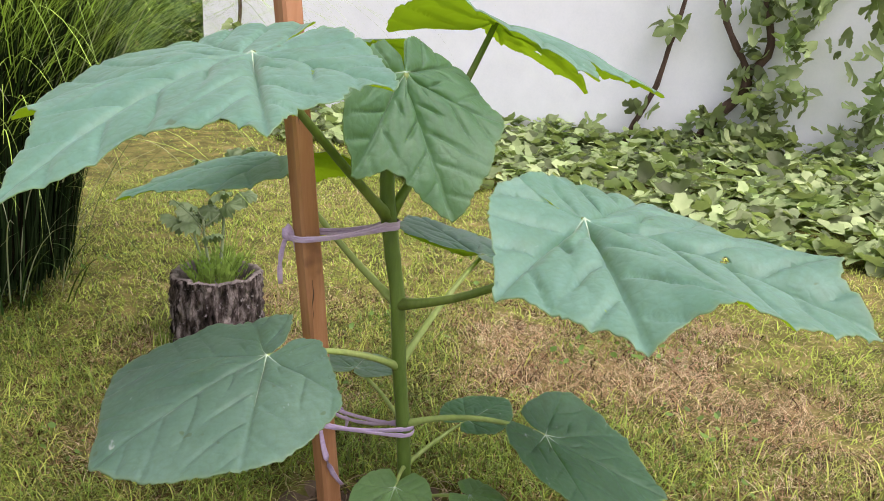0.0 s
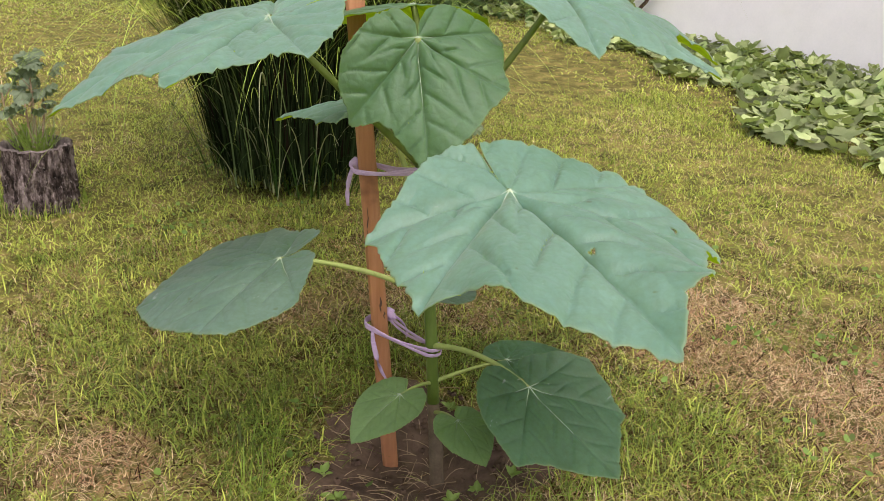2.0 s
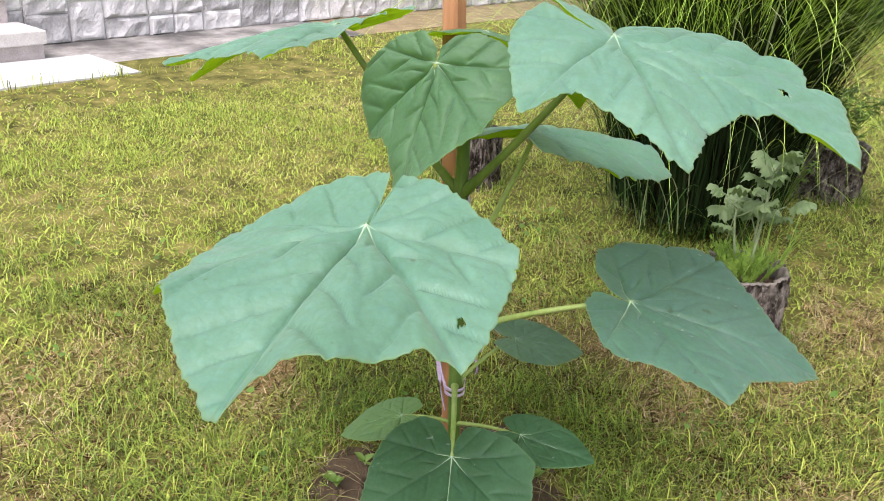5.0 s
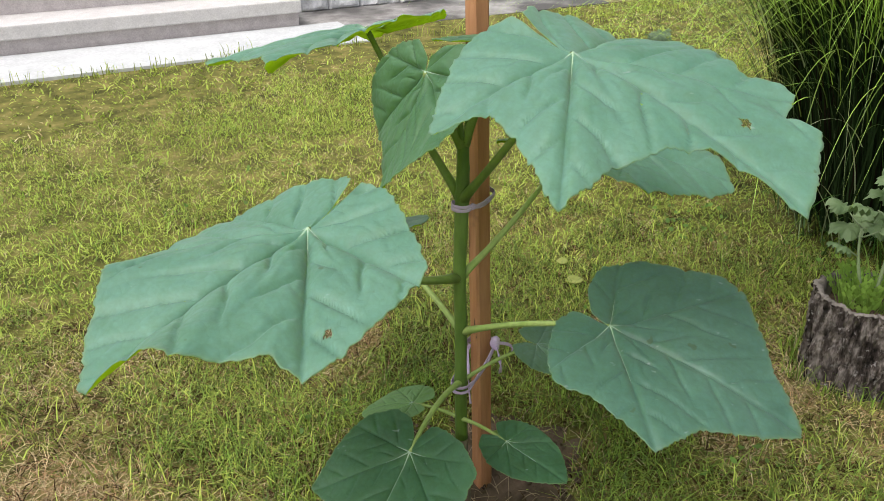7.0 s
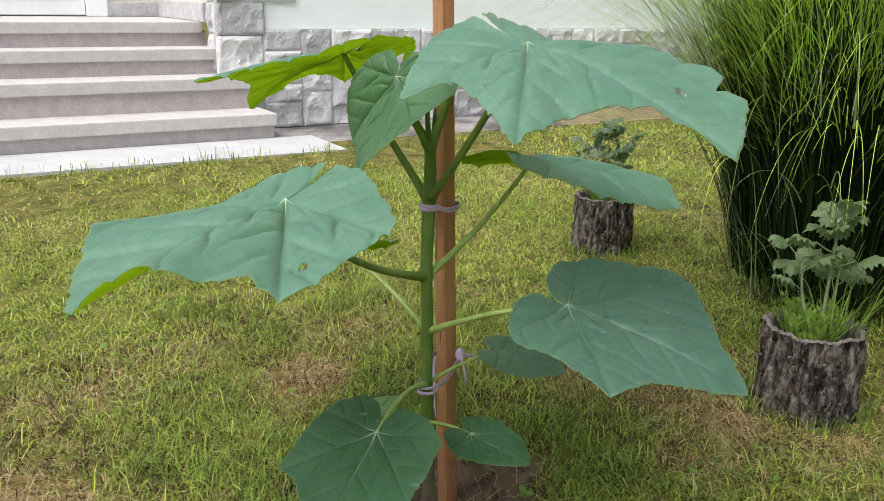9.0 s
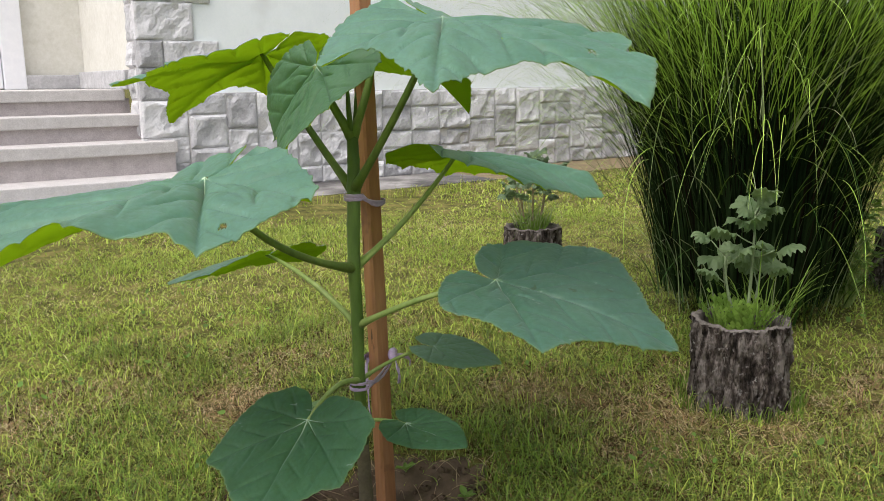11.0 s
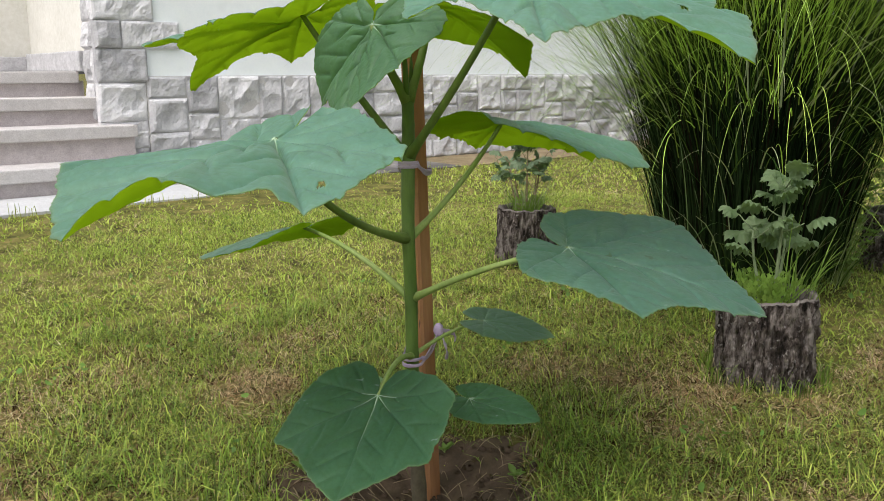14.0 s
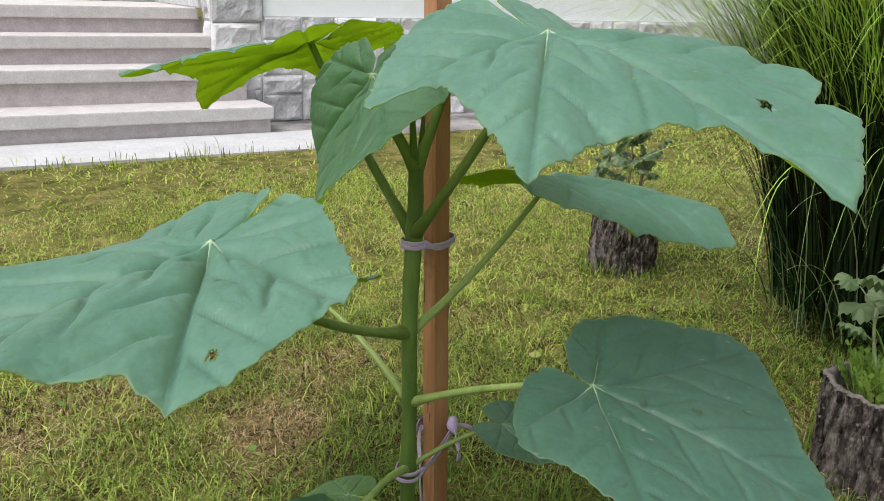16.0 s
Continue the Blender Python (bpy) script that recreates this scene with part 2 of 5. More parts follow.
M_RUSTY = leafy_material("rusty_dead_grass", [(0.3, (0.19, 0.105, 0.05)), (0.7, (0.43, 0.29, 0.16))], (0.3, 0.18, 0.1), 0.85, 0.1, 3.0, 0.1, island=0.38, bump=0)
# brown thatch with the shade between tufts put into its colour
M_THATCH = leafy_material("shaded_brown_thatch", [(0.3, (0.018, 0.012, 0.006)), (0.7, (0.085, 0.054, 0.025))], (0.2, 0.14, 0.07), 0.9, 0.0, 3.0, 0.08, island=0.38, bump=0)
M_PETIOLE = rough_material("green_leaf_stalk", [(0.3, (0.085, 0.145, 0.024)), (0.7, (0.165, 0.230, 0.055))], 18, 0.55, 0.4, bump=0.15, stretch=(1, 1, 0.4))
M_WEED = leafy_material("lawn_weeds", [(0.3, (0.06, 0.14, 0.025)), (0.7, (0.13, 0.23, 0.05))], (0.4, 0.6, 0.1), 0.6, 0.3, 5, 0.3, island=0.25, bump=0.2)
M_FALLEN = leafy_material("fallen_yellow_leaf", [(0.3, (0.26, 0.30, 0.07)), (0.7, (0.40, 0.42, 0.14))], (0.5, 0.6, 0.1), 0.6, 0.3, 30, 0.3, bump=0.2)
M_SOIL = rough_material("bare_soil", [(0.25, (0.040, 0.028, 0.019)), (0.7, (0.150, 0.108, 0.076))], 14, 0.95, 0.15, 1.0, 0.01)
M_BARK = rough_material("stump_bark", [(0.36, (0.011, 0.009, 0.007)), (0.48, (0.070, 0.056, 0.048)), (0.62, (0.25, 0.22, 0.20))], 55, 0.95, 0.15, 1.0, 0.014, (1, 1, 0.35), 5, (75, (0.42, 0.40, 0.385), 0.60))
M_WOODCUT = rough_material("cut_wood", [(0.3, (0.085, 0.075, 0.068)), (0.7, (0.23, 0.205, 0.185))], 24, 0.9, 0.2, 0.6, 0.003)
# inner shade and top light of the clump are painted into these two blades
M_REED = leafy_material("shaded_grass_blades", [(0.3, (0.007, 0.026, 0.005)), (0.7, (0.022, 0.062, 0.011))], (0.3, 0.5, 0.05), 0.6, 0.14, 2.0, 0.18, island=0.34, bump=0)
M_REEDTOP = leafy_material("lit_grass_blades", [(0.3, (0.15, 0.30, 0.030)), (0.7, (0.38, 0.56, 0.095))], (0.45, 0.65, 0.08), 0.45, 0.5, 2.0, 0.32, island=0.38, bump=0)
M_REEDPALE = leafy_material("pale_grass_blades", [(0.3, (0.25, 0.33, 0.17)), (0.7, (0.42, 0.47, 0.28))], (0.45, 0.5, 0.2), 0.6, 0.3, 2.0, 0.3, island=0.2, bump=0)
M_REEDLIGHT = leafy_material("light_grass_stalks", [(0.3, (0.035, 0.080, 0.024)), (0.7, (0.13, 0.19, 0.07))], (0.3, 0.45, 0.1), 0.6, 0.3, 3.0, 0.15, island=0.34, bump=0)
# culms near black: shade inside the clump is put into their colour
M_CULM = leafy_material("shaded_grass_culms", [(0.3, (0.006, 0.013, 0.005)), (0.7, (0.020, 0.035, 0.012))], (0.15, 0.25, 0.04), 0.9, 0.0, 3.0, 0.04, island=0.34, bump=0)
M_KALESTALK = rough_material("pale_kale_stalk", [(0.3, (0.15, 0.205, 0.10)), (0.7, (0.25, 0.31, 0.17))], 30, 0.6, 0.3, 0.2)
M_KALE = leafy_material("grey_green_kale", [(0.3, (0.085, 0.140, 0.065)), (0.7, (0.165, 0.225, 0.115))], (0.4, 0.6, 0.2), 0.6, 0.3, 18, 0.25)
M_SHRUB = leafy_material("small_shrub_leaves", [(0.3, (0.09, 0.18, 0.035)), (0.7, (0.19, 0.29, 0.07))], (0.4, 0.6, 0.1), 0.55, 0.35, 8, 0.3, island=0.3, bump=0.1)
M_DULLKALE = leafy_material("dull_kale", [(0.3, (0.10, 0.155, 0.09)), (0.7, (0.20, 0.27, 0.165))], (0.3, 0.45, 0.15), 0.6, 0.3, 18, 0.2)
M_LITTER = rough_material("brown_litter", [(0.3, (0.18, 0.135, 0.08)), (0.7, (0.42, 0.34, 0.22))], 14, 0.9, 0.1, 0.2)
M_HERB = leafy_material("feathery_herb", [(0.3, (0.14, 0.26, 0.04)), (0.7, (0.26, 0.38, 0.08))], (0.4, 0.6, 0.1), 0.6, 0.3, 10, 0.35, island=0.2, bump=0)
M_VINE = leafy_material("vine_leaves", [(0.3, (0.14, 0.225, 0.075)), (0.7, (0.31, 0.375, 0.175))], (0.45, 0.6, 0.15), 0.6, 0.35, 6, 0.3, island=0.4, bump=0.2)
M_VINEWOOD = rough_material("vine_wood", [(0.3, (0.045, 0.03, 0.02)), (0.7, (0.13, 0.09, 0.065))], 18, 0.95, 0.1, 0.9, 0.006, (1, 1, 0.3))
M_PLASTER = rough_material("white_plaster", [(0.3, (0.82, 0.87, 0.87)), (0.7, (0.88, 0.93, 0.93))], 5, 0.9, 0.2, 0.35, 0.004, None, 14, (1.2, (0.72, 0.75, 0.74), 0.66))
M_CREAM = rough_material("cream_plaster", [(0.3, (0.60, 0.59, 0.53)), (0.7, (0.68, 0.67, 0.61))], 5, 0.9, 0.2, 0.3, 0.003)
M_STONE = rough_material("split_stone", [(0.25, (0.348, 0.348, 0.357)), (0.5, (0.505, 0.505, 0.513)), (0.75, (0.626, 0.626, 0.635))], 12, 0.9, 0.25, 0.6, 0.006, None, 5, None, 0.14)
M_MORTAR = rough_material("pale_mortar", [(0.3, (0.46, 0.45, 0.44)), (0.7, (0.58, 0.57, 0.55))], 20, 0.95, 0.1, 0.5, 0.003)
M_TREAD = rough_material("terrazzo_tread", [(0.3, (0.45, 0.43, 0.42)), (0.7, (0.565, 0.545, 0.53))], 16, 0.75, 0.3, 0.25, 0.002, None, 8, (3, (0.42, 0.38, 0.36), 0.68))
M_RISER = rough_material("pinkish_riser", [(0.3, (0.400, 0.357, 0.352)), (0.7, (0.539, 0.496, 0.487))], 16, 0.85, 0.2, 0.3, 0.002, None, 8, (4, (0.22, 0.18, 0.17), 0.7))
M_CONCRETE = rough_material("pale_concrete", [(0.3, (0.42, 0.43, 0.43)), (0.7, (0.53, 0.54, 0.54))], 4, 0.9, 0.2, 0.3, 0.003, None, 14, (2, (0.40, 0.39, 0.38), 0.68))
M_GRAVELPATH = rough_material("worn_path", [(0.35, (0.17, 0.16, 0.15)), (0.6, (0.38, 0.365, 0.35))], 2.2, 0.9, 0.2, 0.6, 0.006, None, 24, (1.5, (0.10, 0.095, 0.092), 0.44))
M_TANEARTH = rough_material("tan_earth", [(0.3, (0.17, 0.13, 0.075)), (0.7, (0.30, 0.24, 0.145))], 6, 0.95, 0.1, 0.5, 0.006, None, 12)
M_DOOR = rough_material("white_door", [(0.3, (0.76, 0.77, 0.80)), (0.7, (0.80, 0.81, 0.84))], 3, 0.4, 0.4, bump=0.03)
M_GLASS, _n, _l, _b = material("dark_door_glass", 0.08, 0.5)
_b.inputs["Base Color"].default_value = (0.02, 0.025, 0.04, 1)
# dead stalks, colour darkened to stand for the shade of the clump's core
M_DEADSHADED = rough_material("shaded_dead_grass_stalks", [(0.3, (0.008, 0.007, 0.004)), (0.7, (0.022, 0.018, 0.010))], 12, 0.95, 0.0, 0.3)
M_HEDGE = leafy_material("dark_hedge_leaves", [(0.3, (0.03, 0.075, 0.02)), (0.7, (0.08, 0.15, 0.04))], (0.2, 0.35, 0.05), 0.6, 0.3, 3, 0.25, island=0.3, bump=0)


# ---------------------------------------------------------------- ground
PLANT = Vector((-0.06, 0.03, 0))


def ground_z(x, y):
    """The lawn: nearly level, with a shallow planting hollow round the sapling."""
    d = (np.asarray(x) - PLANT.x) ** 2 + ((np.asarray(y) - PLANT.y) * 1.1) ** 2
    return -0.10 * np.exp(-d / 0.035) + 0.012 * np.sin(np.asarray(x) * 2.1 + 0.4) * np.cos(np.asarray(y) * 1.7)


def axis_steps(lo, hi, fine_lo, fine_hi, fine, coarse):
    return np.concatenate([np.linspace(lo, fine_lo, coarse)[:-1], np.arange(fine_lo, fine_hi, fine), np.linspace(fine_hi, hi, coarse)])


gx, gy = axis_steps(-400, 400, -2, 2, 0.025, 30), axis_steps(-400, 400, -1.5, 2.5, 0.025, 30)
GX, GY = np.meshgrid(gx, gy)
GZ = ground_z(GX, GY)
ground = thing("ground", tri_mesh("ground", np.stack([GX, GY, GZ], -1).reshape(-1, 3), grid_faces(len(gy), len(gx))), M_LAWN,
               "worn green and straw-yellow garden lawn", "lawn", kind="structure")

soil_n, soil_rings = 64, 16
sv = []
for k in range(soil_rings):
    for j in range(soil_n):
        a = 2 * math.pi * j / soil_n
        r = (k / (soil_rings - 1)) * (0.25 + 0.035 * math.sin(3 * a + 1) + 0.02 * math.sin(7 * a))
        x, y = PLANT.x + 0.02 + r * math.cos(a), PLANT.y - 0.02 + r * math.sin(a)
        n = noise.noise((x * 28, y * 28, 0)) * 0.009 + noise.noise((x * 80, y * 80, 3)) * 0.004
        sv.append((x, y, float(ground_z(x, y)) + 0.012 * (1 - (k / (soil_rings - 1)) ** 4) - 0.004 + n * (1 - (k / (soil_rings - 1)) ** 6)))
thing("soil_patch", tri_mesh("soil_patch", sv, grid_faces(soil_rings, soil_n, True)), M_SOIL,
      "bare dark crumbly soil round the sapling's foot", "soil", kind="structure")

# ---------------------------------------------------------------- house: a turned frame, u along the wall, n out of it
HOUSE = Matrix(((-0.421, 0.907, 0, 0), (0.907, 0.421, 0, 0), (0, 0, 1, 0), (0, 0, 0, 1)))  # local x = u, local y = n


def hbox(name, lo, hi, mat, parent=None, bevel=0.0, **tags):
    bm = bmesh.new()
    box(bm, lo, hi, HOUSE, bevel)
    bmesh.ops.recalc_face_normals(bm, faces=bm.faces)
    me = bpy.data.meshes.new(name)
    bm.to_mesh(me)
    bm.free()
    return thing(name, me, mat, parent=parent, **tags)


hbox("wall_front", (1.0, -4.75, -0.3), (9.5, -4.46, 3.0), M_PLASTER, label="white plastered house wall above a stone plinth", category="wall", kind="structure")
hbox("wall_porch_side", (0.96, -6.2, 0.69), (1.16, -4.752, 3.0), M_CREAM, label="cream plastered side wall of the porch", category="wall", kind="structure")
hbox("wall_porch_back", (-3.5, -6.4, -0.3), (1.2, -6.203, 3.0), M_CREAM, label="cream plastered wall behind the porch", category="wall", kind="structure")
hbox("porch_base", (-3.5, -6.2, -0.3), (0.955, -4.92, 0.63), M_RISER, label="pinkish rendered base under the porch landing", category="landing", kind="structure")
hbox("pavement", (-3.5, -4.0, -0.2), (1.35, -3.42, 0.012), M_CONCRETE, label="pale concrete slab before the steps", category="pavement", kind="structure")
hbox("path", (1.1, -4.45, -0.2), (3.25, -3.75, 0.006), M_GRAVELPATH, label="worn grey concrete path along the house wall", category="path", kind="structure")
hbox("earth_strip", (3.255, -4.45, -0.2), (9.5, -3.75, 0.004), M_TANEARTH, label="bare tan earth strip along the house wall", category="path", kind="structure")

stairs = tagged(new("front_steps"), "four worn terrazzo front steps with overhanging treads", "stairs", kind="structure")
LEVELS = ((0.165, -3.98, 1.12), (0.365, -4.28, 1.07), (0.53, -4.58, 0.96), (0.69, -4.88, 0.92))
for i, (z, front, right) in enumerate(LEVELS):
    back = -6.2 if i == 3 else front - 0.36
    hbox("tread", (-3.5, back, z - 0.075), (right, front, z), M_TREAD, stairs, 0.008)
    low = LEVELS[i - 1][0] if i else 0.0
    hbox("riser", (-3.5, front - 0.36, low - 0.1), (right - 0.012, front - 0.035, z - 0.077), M_RISER, stairs)

door = tagged(new("door_1"), "white panelled front door with dark glass", "door", kind="structure")
hbox("door_frame", (0.36, -6.198, 0.69), (0.52, -6.12, 2.85), M_DOOR, door, 0.01)
hbox("door_leaf", (-0.55, -6.198, 0.70), (0.355, -6.14, 2.8), M_DOOR, door, 0.006)
hbox("door_panel", (-0.42, -6.139, 0.82), (0.22, -6.125, 1.26), M_DOOR, door, 0.006)
hbox("door_glass", (-0.42, -6.139, 1.36), (0.22, -6.13, 2.6), M_GLASS, door)

# ---------------------------------------------------------------- split stone facing of the plinth and the corner pier
def stone_block(w, h, d, seed):
    """A split-faced block: dressed edges and a broken, bulging front, w along local x, front towards +y."""
    rnd = random.Random(seed)
    nx, nz = max(9, int(w / 0.013)), max(9, int(h / 0.013))
    scars = [(rnd.uniform(0.1, 0.9) * w, rnd.uniform(0.1, 0.9) * h, rnd.uniform(0.03, 0.075), rnd.uniform(0.006, 0.020)) for _ in range(max(3, int(w * h * 110)))]
    planes = [(rnd.uniform(0.020, 0.034), rnd.uniform(-0.20, 0.20), rnd.uniform(-0.22, 0.22)) for _ in range(3)]
    verts = []
    for j in range(nz):
        for i in range(nx):
            x, z = w * i / (nx - 1), h * j / (nz - 1)
            edge = min(x, w - x, z, h - z)
            y = 0.0
            if edge > 1e-6:
                jx, jz = x + 0.014 * noise.noise((x * 18, z * 18, seed)), z + 0.014 * noise.noise((x * 18, z * 18, seed + 5))
                face = min(p + a * (jx - w / 2) + b * (jz - h / 2) for p, a, b in planes)
                bite = max(deep * (1 - ((jx - cx) ** 2 + (jz - cz) ** 2) / far ** 2) for cx, cz, far, deep in scars)
                y = min(1, edge / 0.018) * (max(face, 0.006) - max(bite, -0.004)) + noise.noise((x * 60 + seed * 7, z * 60, seed)) * 0.003
                y += 0.004 * abs(noise.noise((x * 28, z * 28, seed + 3)))
            verts.append((x, y, z))
    faces = [tuple(int(v) for v in f) for f in grid_faces(nz, nx)]
    n = len(verts)
    verts += [(0, -d, 0), (w, -d, 0), (w, -d, h), (0, -d, h)]
    bottom, top = list(range(nx)), [(nz - 1) * nx + i for i in range(nx)]
    left, right = [j * nx for j in range(nz)], [j * nx + nx - 1 for j in range(nz)]
    faces += [tuple(bottom[::-1] + [n, n + 1]), tuple(top + [n + 2, n + 3]), tuple(left + [n + 3, n]), tuple(right[::-1] + [n + 1, n + 2])]
    me = bpy.data.meshes.new("stone")
    me.from_pydata(verts, [], faces)
    me.materials.append(M_STONE)
    me.update()
    return me


STONES = {}


def lay_stone(parent, w, h, u, n, z, turn=0, d=0.05):
    pool = STONES.setdefault((round(w, 2), round(h, 2)), [])
    if len(pool) < 4:
        pool.append(stone_block(w, h, d, len(STONES) * 11 + len(pool)))
    ob = new("stone", pool[random.randrange(len(pool))])
    ob.parent = parent
    ob.matrix_local = HOUSE @ Matrix.Translation((u, n, z)) @ pose(0, 0, 0, 0, 0, turn)
    return ob


random.seed(5)
plinth = hbox("plinth", (1.2, -4.459, -0.3), (9.5, -4.44, 0.66), M_MORTAR, label="grey split-stone plinth with recessed mortar joints", category="stone plinth", kind="structure")
u = 1.206
while u < 7.6:
    w, z = random.choice((0.18, 0.22, 0.26, 0.30)), 0.0
    for h in random.choice(((0.22, 0.13, 0.18, 0.13), (0.13, 0.24, 0.29), (0.18, 0.12, 0.22, 0.14), (0.24, 0.18, 0.24), (0.11, 0.18, 0.13, 0.24))):
        lay_stone(plinth, w - 0.0035, h - 0.0035, u, -4.437 + random.uniform(-0.004, 0.004), z)
        z += h
    u += w
pier = hbox("corner_pier", (0.93, -4.76, -0.3), (1.199, -4.45, 3.0), M_MORTAR, label="toothed grey split-stone corner pier beside the steps", category="stone pier", kind="structure")
z, k = 0.0, 0
while z < 2.9:
    h = (0.21, 0.17, 0.24)[k % 3]
    u, far = 0.90, (1.44, 1.28, 1.40, 1.22)[k % 4] if z > 0.6 else 1.2
    while u < far - 0.05:
        w = random.choice((0.17, 0.24, 0.30))
        w = far - u if far - u - w < 0.1 else w
        lay_stone(pier, w - 0.0035, h - 0.0035, u, -4.446 + 0.001 * (k % 5), z)
        u += w
    if z > 0.3:
        lay_stone(pier, 0.145, h - 0.006, 0.928, -4.60, z, 90)
        lay_stone(pier, 0.145, h - 0.006, 0.928, -4.75, z, 90)
    z, k = z + h, k + 1
skirt = hbox("porch_skirting", (0.47, -6.2, 0.69), (1.0, -6.13, 0.80), M_STONE, label="low grey stone skirting along the porch wall", category="skirting", kind="structure", bevel=0.01)
hbox("porch_side_skirting", (0.90, -6.12, 0.69), (0.958, -4.78, 0.82), M_STONE, label="low grey stone skirting up to the pier", category="skirting", kind="structure", bevel=0.01)


# ---------------------------------------------------------------- garden wall with a vine
WALL = pose(-0.60, 5.88, 0, 0, 0, -40)
bm = bmesh.new()
box(bm, (0, 0.0, -0.3), (14, 0.3, 3.4), WALL)
wall_back = part("wall_garden", bm, M_PLASTER, None, "white plastered garden wall behind the lawn")
tagged(wall_back, category="wall", kind="structure")

# ---------------------------------------------------------------- the sapling
sapling = tagged(new("paulownia_sapling"), "young paulownia sapling with huge grey-green lobed leaves, tied to a stake", "sapling")
STEM = [((0.0, 0.012, -0.11), 0.0135), ((-0.004, 0.006, 0.0), 0.0125), ((-0.012, 0.002, 0.11), 0.0108), ((-0.018, 0.0, 0.226), 0.0104),
        ((-0.027, 0.001, 0.323), 0.0104), ((-0.031, -0.002, 0.424), 0.0106), ((-0.040, 0.0, 0.49), 0.0110), ((-0.048, 0.003, 0.555), 0.0118),
        ((-0.050, 0.004, 0.60), 0.0100), ((-0.049, 0.003, 0.645), 0.0098)]


def stem_points(rows):
    """The stem between its nodes, as a smooth run, a little thicker at each node."""
    pts, rad = [], []
    for (a, ra), (b, rb) in zip(rows, rows[1:]):
        for t in np.linspace(0, 1, 7)[:-1]:
            pts.append(Vector(a).lerp(Vector(b), t))
            rad.append((ra + (rb - ra) * t) * (1 + 0.10 * math.exp(-min(t, 1 - t) ** 2 / 0.01)))
    return pts + [Vector(rows[-1][0])], rad + [rows[-1][1]]


part("stem", tube_mesh("stem", *stem_points(STEM[2:]), 14), M_STEM, sapling, "smooth green stem")
part("stem_foot", tube_mesh("stem_foot", *stem_points(STEM[:3]), 14), M_WOODSTEM, sapling, "brown woody foot of the stem")


